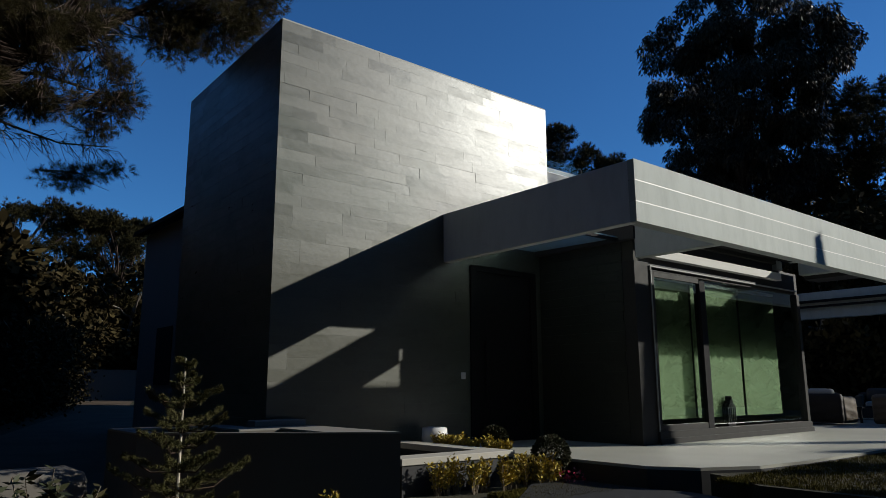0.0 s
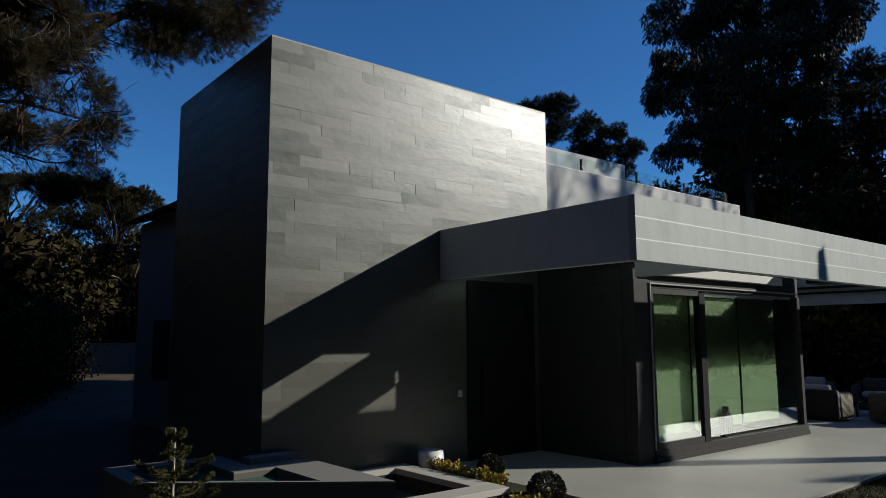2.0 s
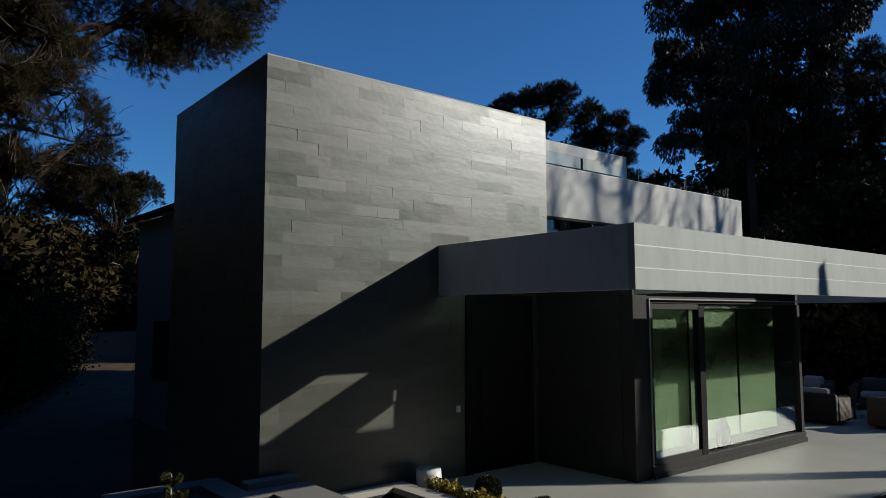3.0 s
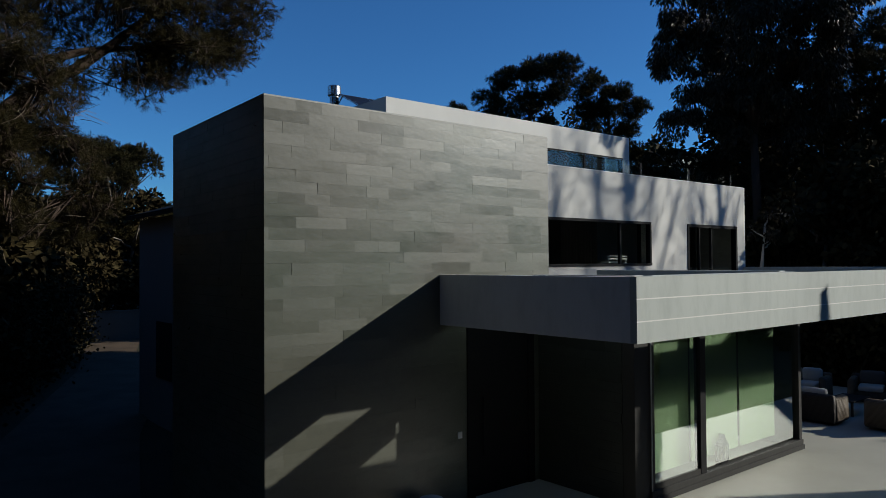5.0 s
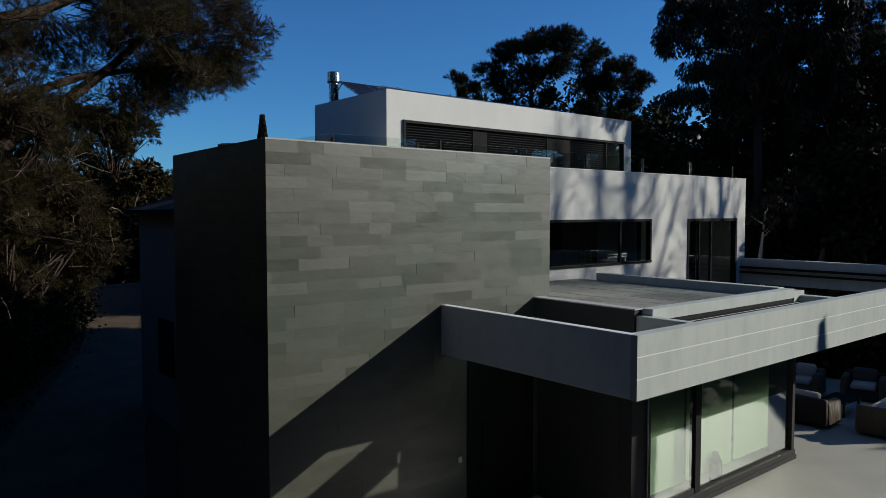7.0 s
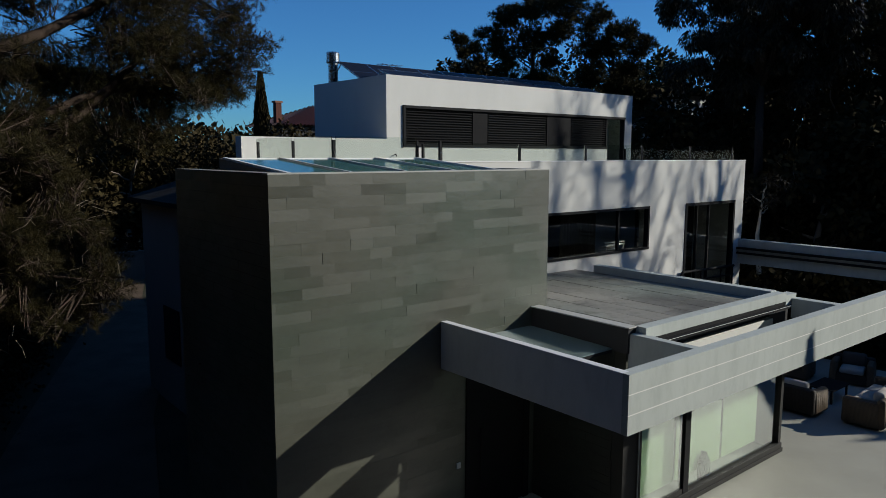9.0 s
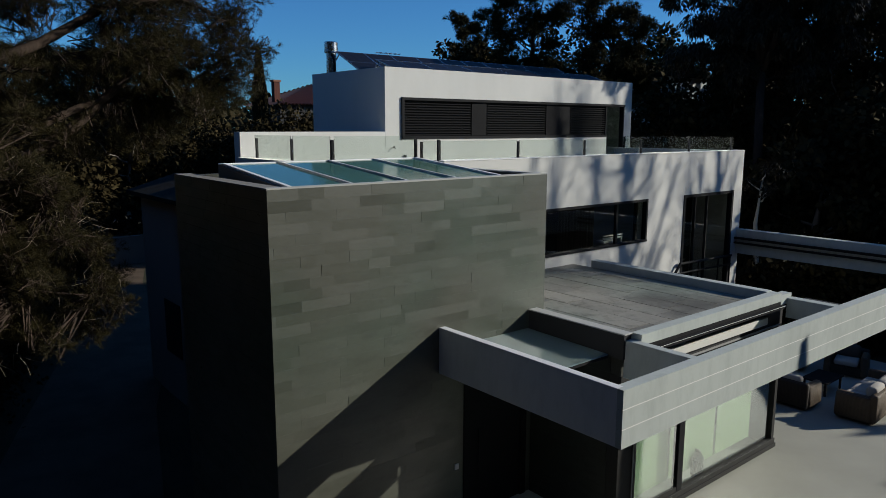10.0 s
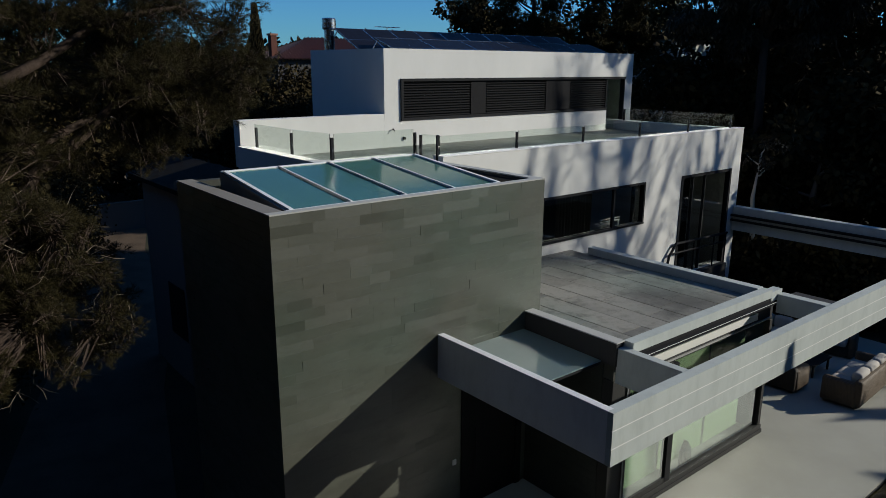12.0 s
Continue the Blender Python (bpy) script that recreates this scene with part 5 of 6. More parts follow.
def pale_house(x, y):
    h = thing("pale_house", "pale rendered house half hidden behind trees", "house", at=(x, y, 0))
    part("wall", wall_y(0, 6.5, 0, 0.3, -0.5, 9.9, [(0.55, 1.5, 6.4, 8.5), (3.2, 4.4, 7.2, 8.5)]), "white", h, "pale rendered wall")
    part("wall", boxes([(0, 0.3, 0.3, 6.0, -0.5, 9.9), (6.2, 6.5, 0.3, 6.0, -0.5, 9.9), (0.3, 6.2, 5.7, 6.0, -0.5, 9.9)]), "white", h, "pale rendered wall")
    part("roof", boxes([(-0.25, 6.75, -0.25, 6.25, 9.9, 10.1)]), "roof_slate", h, "thin dark roof edge")
    for a, b, c in ((0.55, 1.5, 6.4), (3.2, 4.4, 7.2)):
        w = part("window", boxes([(a, a + 0.07, 0.08, 0.2, c, 8.5), (b - 0.07, b, 0.08, 0.2, c, 8.5), (a + 0.07, b - 0.07, 0.08, 0.2, 8.43, 8.5)]), "anthracite", h)
        part("pane", box(a + 0.07, b - 0.07, 0.12, 0.14, c, 8.43), "dark_glass", w)
    bal = part("balcony", box(0.0, 2.0, -0.8, -0.001, 6.2, 6.36), "white", h, "pale balcony slab")
    part("rail", boxes([(0.0, 2.0, -0.79, -0.75, 7.1, 7.14)]), "anthracite", bal)
    for i in range(14):
        part("baluster", box(0.02 + i * 0.15, 0.04 + i * 0.15, -0.78, -0.76, 6.36, 7.1), "anthracite", bal)


pale_house(33.85, 22.9)
# dark trees that close the view behind the penthouse
for k, (x, y, z1, r) in enumerate(((32.2, 32.0, 14.6, 3.4), (35.0, 29.6, 14.4, 3.4), (36.8, 27.2, 11.6, 3.4), (33.0, 35.5, 12.8, 3.2), (44.5, 28.0, 11.8, 4.0), (28.3, 32.3, 12.8, 2.8), (28.3, 47.6, 8.7, 2.6), (25.2, 49.4, 8.2, 2.4), (22.5, 43.0, 8.9, 3.4), (19.5, 45.5, 8.2, 3.2))):
    plain_tree("evergreen_tree", "dense dark evergreen tree behind the penthouse", x, y, 0.6, z1, r, "leaf_dark", "bark_grey", (0.26, 0.09), 12000, 46, 151 + k, 0.3, "leaf", 0.25, "dark trees beside the house", 0.95, 0.2)


# unseen ring of trees, added to fill sky gaps mirrored in the window
for k, az in enumerate(range(92, 196, 8)):
    d = 46 + 5 * (k % 3)
    plain_tree("belt_tree", "unseen tall dark tree added to darken window reflections", d * math.sin(math.radians(az)), d * math.cos(math.radians(az)), 0.3, 12.5 + (k % 2), 4.6, "leaf_dark", "bark_grey", (0.75, 0.24), 3600, 30, 120 + k, 0.2, "leaf", 0.3, "belt of distant trees", 1.0, 0.2)


def bare_tree(x, y, h, seed):
    """A thin-crowned tree whose boughs throw streaks of shade on the white walls."""
    r = np.random.default_rng(seed)
    t = thing("bare_tree", "tall thin tree with sparse boughs", "tree", "garden trees")
    g = ground_height(x, y)
    bm = bmesh.new()
    add_tube(bm, [(x, y, g - 0.2), (x + 0.2, y, 0.35 * h), (x - 0.1, y + 0.2, 0.7 * h), (x, y, h)], [0.28, 0.22, 0.14, 0.05], 8)
    tips = []
    for i in range(26):
        z = r.uniform(0.35, 0.97) * h
        a = r.uniform(0, 2 * math.pi)
        L = r.uniform(0.5, 1.9) * (1.15 - 0.6 * z / h)
        end = (x + L * math.cos(a), y + L * math.sin(a), z + r.uniform(1.2, 3.4))
        add_tube(bm, [(x, y, z), (x + 0.6 * (end[0] - x), y + 0.6 * (end[1] - y), z + 0.5), end], [0.07, 0.05, 0.015], 5)
        tips.append((*end, 0.5, 0.5, 0.4))
        for j in range(4):
            hx, hy = (x + 2 * end[0]) / 3 + r.normal(0, 0.3), (y + 2 * end[1]) / 3 + r.normal(0, 0.3)
            add_tube(bm, [(hx, hy, z + 0.7), (hx + r.normal(0, 0.1), hy, z - r.uniform(0.4, 1.8))], [0.02, 0.007], 4)
            e2 = (end[0] + r.normal(0, 0.3), end[1] + r.normal(0, 0.3), end[2] + r.uniform(-0.2, 1.2))
            add_tube(bm, [(x + 0.6 * (end[0] - x), y + 0.6 * (end[1] - y), z + 0.5), e2], [0.03, 0.01], 4)
    part("trunk", bm, "bark_grey", t, smooth=True)
    pts, d = in_clumps(tips, 800, 0.3)
    v, k = leaves(pts, unit(d + rng.normal(0, 0.7, d.shape)), 0.16, 0.035)
    part("crown", mesh_from("crown", v, 4, k), "euc", t)


bare_tree(31.5, 0.8, 15.5, 5)
bare_tree(35.0, 1.0, 16.5, 6)
bare_tree(38.5, 2.0, 17.0, 8)
bare_tree(42.5, 3.2, 19.0, 9)
bare_tree(46.5, 3.0, 21.0, 12)


def cypress(x, y, z1, r, label, count=5000):
    t = thing("cypress", label, "tree", "cypresses")
    g = ground_height(x, y)
    part("trunk", tube([(x, y, g - 0.2), (x, y, g + 0.6 * (z1 - g))], [0.12, 0.04], 8), "bark", t)
    f = rng.uniform(0.04, 1.0, count)
    a = rng.uniform(0, 2 * math.pi, count)
    rad = r * np.minimum(1.0, np.clip((1.02 - f) / 0.3, 0, 1)) * np.minimum(1.0, 0.35 + f * 2.0) * rng.uniform(0.55, 1.0, count)
    p = np.stack([x + rad * np.cos(a), y + rad * np.sin(a), g + 0.2 + f * (z1 - g)], 1)
    d = np.stack([np.cos(a) * 0.4, np.sin(a) * 0.4, np.ones(count)], 1)
    v, k = leaves(p, d, r * 0.8, r * 0.17)
    part("crown", mesh_from("crown", v, 4, k), "leaf_dark", t)


cypress(25.2, 53.8, 12.55, 0.5, "slim dark cypress far behind the house", 12000)
cypress(20.55, 1.02, 7.1, 0.2, "slim cypress beside the lawn", 6500)


plain_tree("young_tree", "young tree with a pale trunk and few leaves", 26.3, 13.7, 4.2, 6.2, 0.9, "euc", "pale_bark", (0.16, 0.04), 500, 10, 77, 0.3, "leaf", 0.13, "", 0.8, 0.3)


# neighbour's house
def neighbour():
    h = thing("neighbour_house", "distant brick house with a clay tile roof", "house")
    x0, x1, y0, y1, eave, ridge, run = 25.7, 40.0, 52.0, 58.4, 8.95, 10.7, 4.7
    part("wall", box(x0 + 0.6, x1 - 0.6, y0 + 0.6, y1 - 0.6, -1, eave), "dark_stone_shade", h)
    roof = bmesh.new()
    n = 46
    mid, half = (y0 + y1) / 2, (y1 - y0) / 2
    for s in (-1, 1):
        for i in range(n):
            a0 = x0 + (x1 - x0) * i / n
            a1 = a0 + (x1 - x0) / n
            am = (a0 + a1) / 2
            # ribs run up to the ridge, or to the hip near the west end
            f0, f1, fm = (min(1.0, (q - x0) / run) for q in (a0, a1, am))
            low = [(a0, eave), (am, eave + 0.15), (a1, eave)]
            high = [(a1, f1, 0.0), (am, fm, 0.14), (a0, f0, 0.0)]
            v = [roof.verts.new((q, mid + s * half, z)) for q, z in low] + [roof.verts.new((q, mid + s * half * (1 - f), eave + (ridge - eave) * f + up)) for q, f, up in high]
            roof.faces.new((v[0], v[1], v[4], v[5]))
            roof.faces.new((v[1], v[2], v[3], v[4]))
    roof.faces.new([roof.verts.new(q) for q in ((x0, y0, eave), (x0 + run, mid, ridge), (x0, y1, eave))])
    part("roof", roof, "clay", h, "ribbed clay tile roof")
    ch = part("chimney", box(26.3, 26.8, 53.5, 54.0, 8.5, 10.75, 0.02), "brick_red", h)
    part("chimney_cap", box(26.23, 26.87, 53.43, 54.07, 10.75, 10.9), "clay", ch)


neighbour()


# far woods up to the skyline
def far_woods():
    cl = []
    r = np.random.default_rng(99)
    for i in range(420):
        a = math.radians(r.uniform(-12, 84))
        d = r.uniform(75, 260)
        s = r.uniform(3.0, 6.5)
        cl.append((d * math.sin(a), d * math.cos(a), r.uniform(1.0, 6.0) + d * 0.022, s, s, s * 0.8))
    for i in range(200):
        a = math.radians(r.uniform(84, 348))
        d = r.uniform(34, 110)
        s = r.uniform(3.0, 5.5)
        cl.append((d * math.sin(a), d * math.cos(a), r.uniform(0.5, 3.5), s, s, s * 0.8))
    for i in range(160):
        a = math.radians(r.uniform(-14, 84))
        d = r.uniform(62, 100)
        s = r.uniform(3.0, 4.5)
        cl.append((d * math.sin(a), d * math.cos(a), r.uniform(-0.5, 2.0), s, s, s * 0.8))
    pts, dd = in_clumps(cl, 70000, 0.7)
    v, k = leaves(pts, unit(dd + rng.normal(0, 0.8, dd.shape)), 1.2, 0.5)
    return mesh_from("woods", v, 4, k)


tagged(part("woods", far_woods(), "leaf_dark"), "distant dark woodland on the skyline", "woods", kind="stuff")


def hedge_along(points, height, count, leaf):
    """A loose dark hedge of leaves along a line."""
    pts = []
    for (xa, ya), (xb, yb) in zip(points, points[1:]):
        for _ in range(count):
            f = rng.uniform()
            x, y = xa + (xb - xa) * f + rng.normal(0, 0.5), ya + (yb - ya) * f + rng.normal(0, 0.5)
            top = height * (0.85 + 0.2 * math.sin(x * 1.7 + y * 0.9) + 0.12 * math.sin(y * 3.1))
            pts.append((x, y, ground_height(x, y) + top * rng.uniform(0, 1) ** 0.8))
    pts = np.array(pts)
    v, k = leaves(pts, rng.normal(0, 1, pts.shape) + np.array([0, 0, 0.4]), leaf, leaf / 3)
    return mesh_from("hedge", v, 4, k)


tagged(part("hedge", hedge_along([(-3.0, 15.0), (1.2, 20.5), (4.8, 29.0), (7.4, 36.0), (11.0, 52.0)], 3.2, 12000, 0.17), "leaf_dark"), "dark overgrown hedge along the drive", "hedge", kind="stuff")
# unseen hedge, added to hide sky from the window's reflection
tagged(part("hedge", hedge_along([(6.0, -10.0), (14.0, -9.0), (24.0, -8.5), (36.0, -7.0), (47.0, -3.0), (50.0, 8.0)], 8.3, 5000, 1.1), "leaf_dark"), "unseen tall hedge added to darken window reflections", "hedge", kind="stuff")
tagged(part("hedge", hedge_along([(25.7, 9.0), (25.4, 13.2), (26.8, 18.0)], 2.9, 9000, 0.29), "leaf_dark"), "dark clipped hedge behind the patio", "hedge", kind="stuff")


# small garden plants
def young_fir():
    t = thing("young_fir", "young fir tree with tiers of short branches", "tree")
    x, y, z0, z1 = 2.66, 7.62, -0.55, 1.2
    part("trunk", tube([(x, y, z0 - 0.1), (x, y, 0.4), (x, y, z1)], [0.022, 0.014, 0.006], 8), "pale_bark", t, "pale slender stem")
    bm = bmesh.new()
    pts, heads = [], []
    for i in range(9):
        f = i / 8
        L = 0.7 * (1 - f) ** 0.8 + 0.08
        for j in range(6):
            a = j * math.pi / 3 + i * 0.7 + rng.uniform(-0.4, 0.4)
            l2 = L * rng.uniform(0.4, 1.15)
            z = z0 + 0.15 + f * (z1 - z0 - 0.22) + rng.uniform(-0.05, 0.05)
            e = (x + l2 * math.cos(a), y + l2 * math.sin(a), z + 0.3 * l2 + 0.03)
            add_tube(bm, [(x, y, z), ((x + e[0]) / 2, (y + e[1]) / 2, z + 0.01), e], [0.009, 0.007, 0.003], 4)
            n = int((60 - 3 * i) * l2 / 0.5) + 8
            for k in range(n):
                q = rng.uniform(0.0, 1.0) ** 0.6
                off = rng.uniform(-0.3, 0.3) * (1.05 - q) * l2 * 0.95
                p = (x + (e[0] - x) * q - math.sin(a) * off, y + (e[1] - y) * q + math.cos(a) * off, z + 0.3 * l2 * q ** 1.6 + 0.02 + rng.uniform(-0.015, 0.03))
                pts.append(p)
                heads.append((math.cos(a) - math.sin(a) * off * 4, math.sin(a) + math.cos(a) * off * 4, 0.25))
    part("branch", bm, "bark", t)
    v, k = needles(np.array(pts), unit(np.array(heads)), 22, 0.042, 0.003, 0.8)
    part("foliage", mesh_from("foliage", v, 3, k), "fir", t)


young_fir()


def shrub(x, y, z, h, mat, seed, group="golden shrubs"):
    t = thing("shrub", "low shrub with golden yellow leaves", "shrub", group)
    r = np.random.default_rng(seed)
    bm = bmesh.new()
    pts, heads = [], []
    for i in range(9):
        a, L = r.uniform(0, 6.28), r.uniform(0.03, 0.13)
        e = Vector((x + L * math.cos(a), y + L * math.sin(a), z + h * r.uniform(0.7, 1.05)))
        s = Vector((x + 0.3 * L * math.cos(a), y + 0.3 * L * math.sin(a), z))
        add_tube(bm, [s, e], [0.006, 0.003], 4)
        for k in range(30):
            f = r.uniform(0.25, 1.0)
            pts.append(s.lerp(e, f) + Vector(r.normal(0, 0.012, 3)))
            b = r.uniform(0, 6.28)
            heads.append((math.cos(b), math.sin(b), r.uniform(0.3, 1.3)))
    part("stem", bm, "twig", t)
    v, k = leaves(np.array(pts), np.array(heads), 0.055, 0.014)
    part("foliage", mesh_from("foliage", v, 4, k), mat, t)


def laurel(x, y, z, h, seed):
    """A loose dark shrub of broad leaves."""
    t = thing("laurel", "small dark laurel shrub with broad leaves", "shrub")
    r = np.random.default_rng(seed)
    bm = bmesh.new()
    pts, heads = [], []
    for i in range(8):
        a, L = r.uniform(0, 6.28), r.uniform(0.08, 0.3)
        top = Vector((x + L * math.cos(a), y + L * math.sin(a), z + h * r.uniform(0.6, 1.0)))
        add_tube(bm, [(x, y, z), top], [0.008, 0.004], 4)
        for k in range(26):
            pts.append(Vector((x, y, z)).lerp(top, r.uniform(0.4, 1.0)))
            b = r.uniform(0, 6.28)
            heads.append((math.cos(b), math.sin(b), r.uniform(-0.2, 0.9)))
    part("stem", bm, "twig", t)
    v, k = leaves(np.array(pts), np.array(heads), 0.11, 0.024)
    part("foliage", mesh_from("foliage", v, 4, k), "box", t)


laurel(1.5, 7.45, -0.5, 0.82, 5)
laurel(1.2, 7.3, -0.5, 0.72, 6)
laurel(1.75, 7.5, -0.5, 0.66, 7)
laurel(1.0, 7.5, -0.5, 0.8, 8)
tagged(part("planting_strip", box(6.97, 7.58, 7.6, 9.84, -0.6, 0.0), "soil"), "narrow planting strip with dark soil", "flower bed", kind="structure")
for i in range(9):
    shrub(7.08 + rng.uniform(-0.04, 0.08), 9.3 - 0.17 * i, 0.0, 0.22 + rng.uniform(-0.04, 0.05), "shrub", 200 + i)
for i in range(13):
    shrub(5.55 + 0.135 * i, 7.38 + rng.uniform(-0.12, 0.05) - 0.02 * i, -0.3, 0.38 + rng.uniform(-0.07, 0.07), "shrub", 230 + i)
shrub(4.05, 7.25, -0.45, 0.36, "shrub", 250)


def ball_bush(x, y, z, r0):
    t = thing("box_ball", "clipped dark box ball", "shrub", "clipped balls")
    part("stem", tube([(x, y, z - 0.05), (x, y, z + r0)], [0.02, 0.015], 6), "bark", t)
    d = unit(rng.normal(0, 1, (5200, 3)))
    p = np.array([x, y, z + r0 * 1.05]) + d * r0 * rng.uniform(0.82, 1.02, (5200, 1))
    v, k = leaves(p, unit(d + rng.normal(0, 0.6, d.shape)), 0.035, 0.01)
    part("foliage", mesh_from("foliage", v, 4, k), "box", t)


ball_bush(7.36, 7.3, -0.2, 0.24)
ball_bush(7.4, 8.4, 0.0, 0.18)
pts = np.stack([rng.uniform(7.15, 7.5, 130), rng.uniform(6.85, 7.2, 130), rng.uniform(-0.3, -0.1, 130)], 1)
v, k = leaves(pts, rng.normal(0, 1, (130, 3)) + np.array([0, 0, 1.0]), 0.045, 0.018)
tagged(part("flowers", mesh_from("flowers", v, 4, k), "flower"), "small red and pale bedding flowers", "flowers", kind="stuff")

pot = thing("plant_pot", "white round plant pot beside the tower wall", "pot", at=(7.25, 9.58, -0.05))
part("bowl", tube([(0, 0, 0), (0, 0, 0.02), (0, 0, 0.2), (0, 0, 0.36), (0, 0, 0.37), (0, 0, 0.3)], [0.14, 0.17, 0.2, 0.19, 0.165, 0.16], 28), "pot", pot, smooth=True)
part("pot_soil", tube([(0, 0, 0.3), (0, 0, 0.325)], 0.158, 24), "soil", pot)


# lawn
def lawn():
    n = 60000
    x = 7.4 + 16.6 * rng.uniform(0, 1, n) ** 1.5
    y = 5.0 - 4.5 * rng.uniform(0, 1, n) ** 1.3
    z = np.array([ground_height(a, b) for a, b in zip(x, y)])
    p = np.stack([x, y, np.maximum(z, -0.08)], 1)
    v, k = needles(p, np.tile([0.0, 0.0, 1.0], (n, 1)), 2, 0.065, 0.008, 0.45)
    return mesh_from("lawn_grass", v, 3, k)


def edge_grass():
    n = 9000
    x, y = rng.uniform(5.9, 7.5, n), rng.uniform(6.1, 6.95, n)
    v, k = needles(np.stack([x, y, np.full(n, -0.3)], 1), np.tile([0.0, 0.0, 1.0], (n, 1)), 2, 0.07, 0.005, 0.35)
    return mesh_from("edge_grass", v, 3, k)


tagged(part("edge_grass", edge_grass(), "grass"), "olive grass at the edge of the planting bed", "grass", kind="stuff")
tagged(part("lawn", prism([(7.3, 4.5), (7.7, 5.0), (7.86, 5.36), (8.5, 5.06), (9.6, 4.99), (30, 4.99), (30, -6), (7.3, -6)], -0.6, -0.05), "soil"), "lawn bed beside the terrace", "lawn", kind="structure")
tagged(part("lawn_grass", lawn(), "grass"), "short olive-green lawn grass", "grass", kind="stuff")


# ---- patio seats ----
def lounge_seat(width, name, label, category, back="wicker"):
    """A low wicker seat with rounded arms and back, pale cushions on top. Faces -y."""
    t = thing(name, label, category, "wicker patio seats")
    w, d = width / 2, 0.4
    part("base", box(-w + 0.05, w - 0.05, -d + 0.03, d - 0.04, 0.04, 0.3, 0.02), back, t)
    part("back", box(-w + 0.03, w - 0.03, d - 0.17, d, 0.05, 0.66, 0.06), back, t, smooth=True)
    for s in (-1, 1):
        bm = box(-0.09, 0.09, -d, d - 0.1, 0.04, 0.6, 0.06)
        for vv in bm.verts:
            vv.co.x += s * 0.07 * math.sin(max(0.0, min(1.0, vv.co.z / 0.6)) * math.pi) + s * (w - 0.12)
        part("arm", bm, "wicker", t, smooth=True)
    cnt = max(1, round(width / 0.75))
    span = (width - 0.46) / cnt
    for i in range(cnt):
        a = -w + 0.23 + i * span
        part("seat_cushion", box(a + 0.01, a + span - 0.01, -d + 0.01, d - 0.2, 0.3, 0.44, 0.045), "cushion", t, "pale seat cushion", smooth=True)
        part("back_cushion", box(a + 0.01, a + span - 0.01, d - 0.3, d - 0.08, 0.42, 0.76, 0.07), "cushion" if name == "sofa" else "cushion_dark", t, "plump back cushion", smooth=True)
    return t


GROW = Matrix.Diagonal((1.08, 1.08, 1.12, 1))
# back and base darkened to stand for the sofa's shaded side
near = lounge_seat(1.75, "sofa", "brown wicker sofa, back darkened for shade, pale cushions", "sofa", "wicker_darkened")
near.matrix_world = pose(18.88, 9.08, 0, 0, 0, 90) @ GROW
long_one = lounge_seat(2.4, "sofa", "long brown wicker sofa with pale back cushions", "sofa")
long_one.matrix_world = pose(20.02, 7.2, 0, 0, 0, 183) @ Matrix.Diagonal((1.08, 1.2, 1.2, 1))
arm = lounge_seat(1.06, "armchair", "dark wicker armchair with grey cushions", "chair", "wicker_darkened")
arm.matrix_world = pose(22.45, 8.77, 0, 0, 0, -75) @ GROW
rear = lounge_seat(1.5, "sofa", "brown wicker sofa with cream cushions at the back of the patio", "sofa")
rear.matrix_world = pose(21.75, 10.45, 0, 0, 0, -82) @ GROW
table = thing("coffee_table", "low dark coffee table between the seats", "table", at=(20.45, 8.62, 0))
part("tabletop", box(-0.55, 0.55, -0.35, 0.35, 0.36, 0.4, 0.01), "anthracite", table)
for sx in (-0.48, 0.48):
    for sy in (-0.28, 0.28):
        part("leg", box(sx - 0.025, sx + 0.025, sy - 0.025, sy + 0.025, 0, 0.36), "anthracite", table)
lantern = thing("lantern", "small dark metal lantern behind the window", "lantern", at=(12.9, 7.91, 0.0))
part("lantern_frame", boxes([(-s, s, -0.06, 0.06, a, b) for s, a, b in ((0.12, 0.0, 0.23), (0.14, 0.23, 0.26), (0.14, 0.52, 0.55), (0.1, 0.55, 0.6), (0.05, 0.6, 0.66), (0.012, 0.66, 0.74))] + [(x - 0.01, x + 0.01, y - 0.01, y + 0.01, 0.26, 0.52) for x in (-0.13, -0.065, 0.0, 0.065, 0.13) for y in (-0.05, 0.05)]), "anthracite", lantern)


# small fittings on the low wall of the upper terrace
tap = thing("garden_tap", "small dark garden tap on the white wall", "tap", at=(12.53, PY0, 6.64))
part("spout", tube([(0, 0, 0), (0, -0.07, 0.005), (0, -0.1, -0.015), (0, -0.105, -0.055)], 0.012, 8), "frame_grey", tap)
part("lever", box(-0.035, 0.035, -0.06, -0.045, 0.018, 0.03, 0.003), "frame_grey", tap)
socket_box = thing("wall_socket", "small grey outdoor socket on the white wall", "socket", at=(12.95, PY0 - 0.001, 6.36))
part("cover", box(-0.045, 0.045, -0.04, 0, -0.045, 0.045, 0.006), "frame_grey", socket_box)


guard = thing("handrail", "dark metal handrail before the terrace door", "railing")
part("rail", tube([(19.35, 12.89, 1.92), (19.5, 12.89, 2.65), (19.85, 12.89, 3.02), (22.9, 12.89, 2.95)], 0.045, 8), "anthracite", guard)
part("lower_rail", tube([(19.56, 12.89, 2.72), (22.9, 12.89, 2.66)], 0.03, 8), "anthracite", guard)
for x in (20.9, 22.1, 22.85):
    part("post", tube([(x, 12.89, 1.89), (x, 12.89, 2.97)], 0.025, 8), "anthracite", guard)


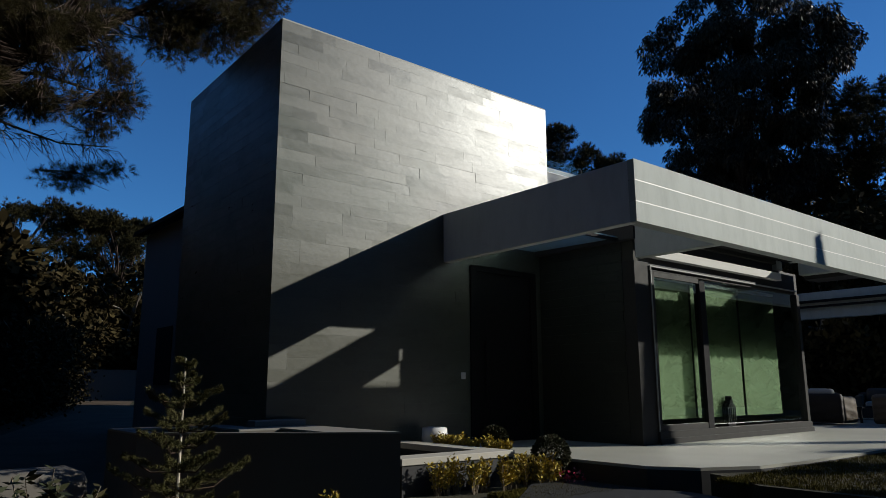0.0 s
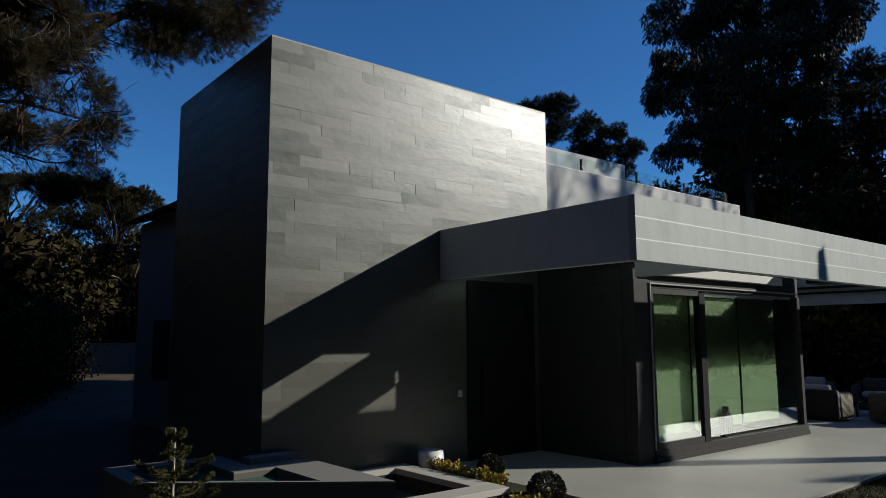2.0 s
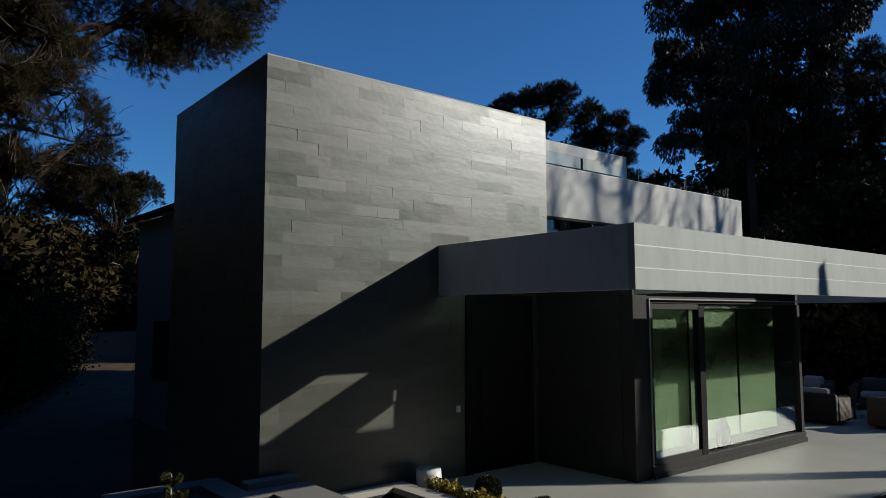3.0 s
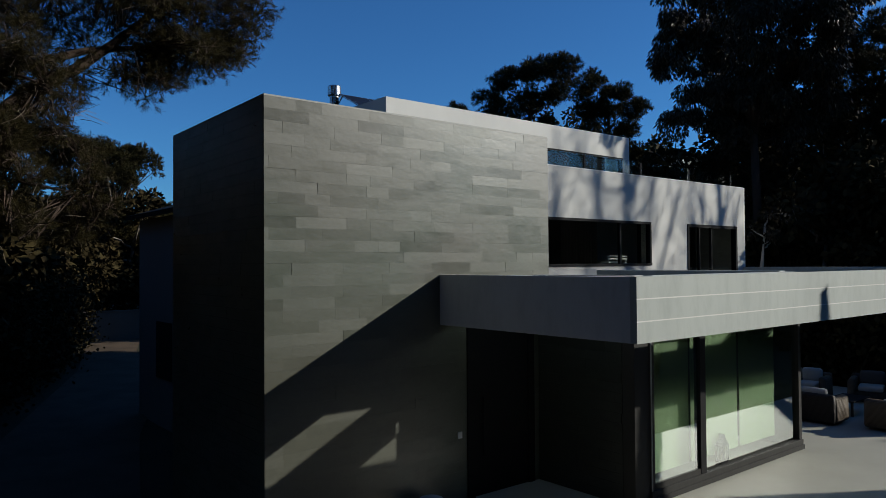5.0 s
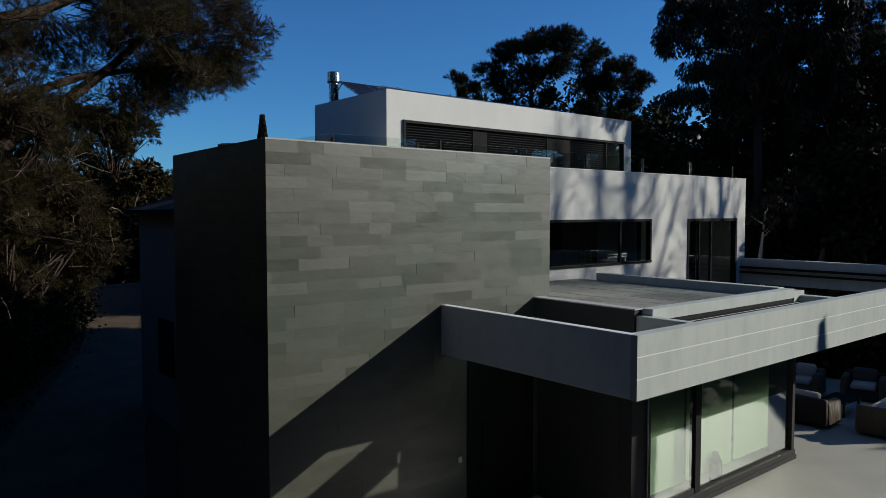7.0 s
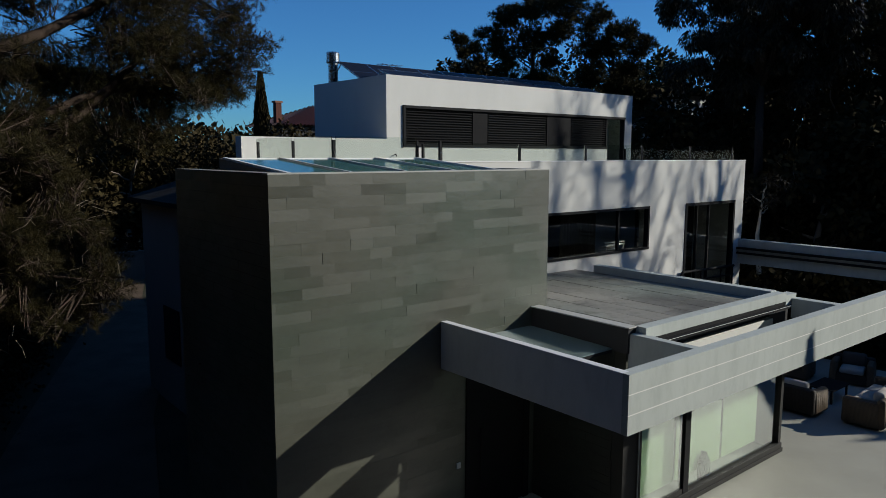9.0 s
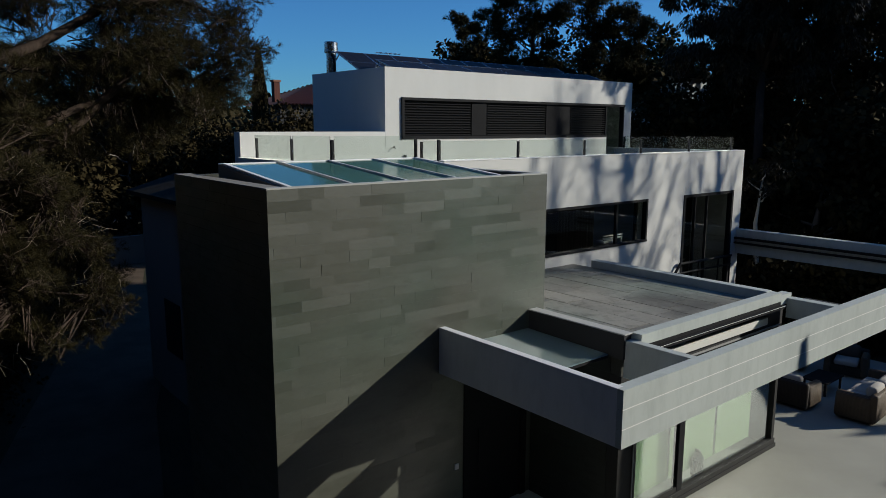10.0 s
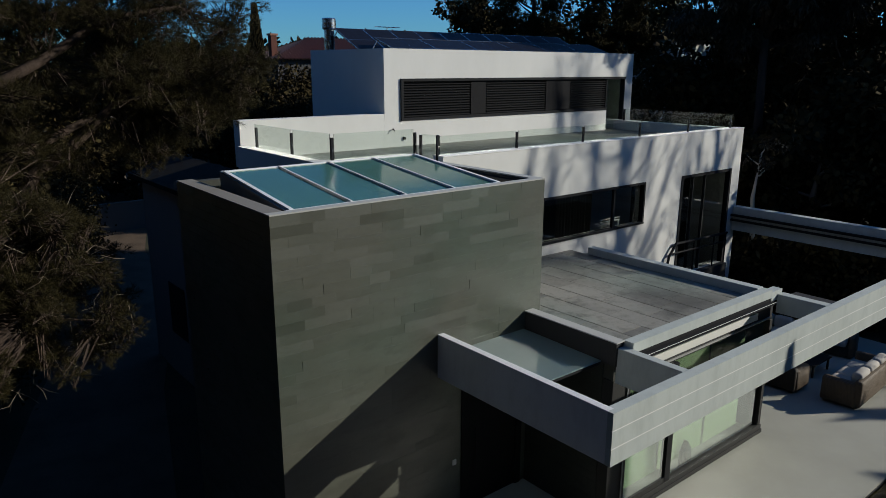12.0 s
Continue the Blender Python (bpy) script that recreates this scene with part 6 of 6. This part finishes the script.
# ---- slate pieces ----
def tile_mesh(length, height, name="slate_tile"):
    bm = box(0.0003, length - 0.0003, -TILE_T, 0.006, 0.0001, height - 0.0001)
    top = [e for e in bm.edges if all(abs(vv.co.y + TILE_T) < 1e-6 for vv in e.verts)]
    bmesh.ops.bevel(bm, geom=top, offset=0.0003, segments=1, affect="EDGES")
    me = bpy.data.meshes.new(name)
    bm.normal_update()
    bm.to_mesh(me)
    bm.free()
    me.materials.append(MAT["slate"])
    return me


def clad_front():
    """Courses of long slates on the tower front, joints shifted course by course."""
    r = np.random.default_rng(3)
    cache = {}
    courses = 38
    h = (TZ - 0.012) / courses
    offs = (0.0, 0.42, 0.21, 0.63, 0.35, 0.77, 0.14, 0.56)
    for c in range(courses):
        z = c * h
        x = TX0
        first = TILE_L - offs[int(r.integers(0, 8))]
        while x < TX1 - 0.01:
            L = min(first if x == TX0 else (TILE_L if r.random() < 0.75 else TILE_L * 0.5), TX1 - x)
            if TX1 - x - L < 0.12:
                L = TX1 - x
            # the doorway has no slates
            spans = [(x, L)]
            if z < 2.9 and x + L > 8.3 and x < 9.9:
                spans = [(q, w) for q, w in ((x, 8.3 - x), (9.9, x + L - 9.9)) if w > 0.03]
            for q, w in spans:
                key = round(w, 2)
                if key not in cache:
                    cache[key] = tile_mesh(w, h)
                ob = new("slate_tile", cache[key])
                ob.parent = tower
                ob.matrix_world = pose(q, TY0 + 0.022 + float(r.normal(0, 0.0006)), z, float(r.normal(0, 0.34)), 0, float(r.normal(0, 0.1)))
            x += L


def clad_joined(name, origin, along, out, length, z0, z1, parent, seed, mat="slate_joined"):
    """A side wall of the same slates, as one mesh."""
    r = np.random.default_rng(seed)
    bm = bmesh.new()
    o, a, n = Vector(origin), Vector(along), Vector(out)
    rows = round((z1 - z0) / TILE_H)
    h = (z1 - z0) / rows
    for c in range(rows):
        s = -float(r.uniform(0, TILE_L))
        while s < length:
            a0, a1 = max(s, 0.0) + 0.001, min(s + TILE_L, length) - 0.001
            if a1 - a0 > 0.03:
                q = float(r.normal(0, 0.0006))
                vs = [bm.verts.new(o + a * ss + n * (TILE_T * k + q) + Vector((0, 0, z0 + c * h + zz))) for ss in (a0, a1) for k in (0, 1) for zz in (0.0015, h - 0.0015)]
                for f in ((0, 1, 3, 2), (4, 6, 7, 5), (0, 4, 5, 1), (2, 3, 7, 6), (0, 2, 6, 4), (1, 5, 7, 3)):
                    bm.faces.new([vs[i] for i in f])
            s += TILE_L
    bmesh.ops.recalc_face_normals(bm, faces=bm.faces[:])
    ob = part(name, bm, mat, parent)
    ob["kind"] = "stuff"


clad_front()
side = Vector((0.1, TY1 - TY0, 0))
clad_joined("slate_tiles", (TX0 + 0.025, TY0 + 0.005, 0), side.normalized(), Vector((-side.y, side.x, 0)).normalized(), side.length, -0.5, TZ - 0.012, tower, 5)
clad_joined("slate_tiles", (RX0 + 0.022, RY0 + 0.225, 0), (0, 1, 0), (-1, 0, 0), TY0 - RY0 - 0.24, 0, 3.32, house, 6, "slate_joined_dark")


def roof_slabs():
    """Slate slabs of the roof terrace, running front to back."""
    r = np.random.default_rng(4)
    bed = part("roof_slabs", boxes([(10.145, 14.855, 7.7, BY0 - 0.002, 3.575, 3.585)]), "joint", house, "slate-paved roof terrace")
    cache = {}
    x = 10.15
    while x < 14.8:
        w = min(0.6, 14.84 - x)
        y = 7.7 - float(r.uniform(0, 1.2))
        while y < BY0 - 0.05:
            a, b = max(y, 7.7), min(y + 1.2, BY0 - 0.01)
            if b - a > 0.05:
                key = (round(w, 2), round(b - a, 2))
                if key not in cache:
                    bm = box(0.009, w - 0.009, 0.005, b - a - 0.005, 0, 0.03)
                    me = bpy.data.meshes.new("paving_slab")
                    bm.to_mesh(me)
                    bm.free()
                    me.materials.append(MAT["slab"])
                    cache[key] = me
                ob = new("paving_slab", cache[key])
                ob.parent = bed
                ob.matrix_world = pose(x, a, 3.586 + float(r.normal(0, 0.0012)), float(r.normal(0, 0.1)), float(r.normal(0, 0.1)), 0)
            y += 1.2
        x += w


roof_slabs()
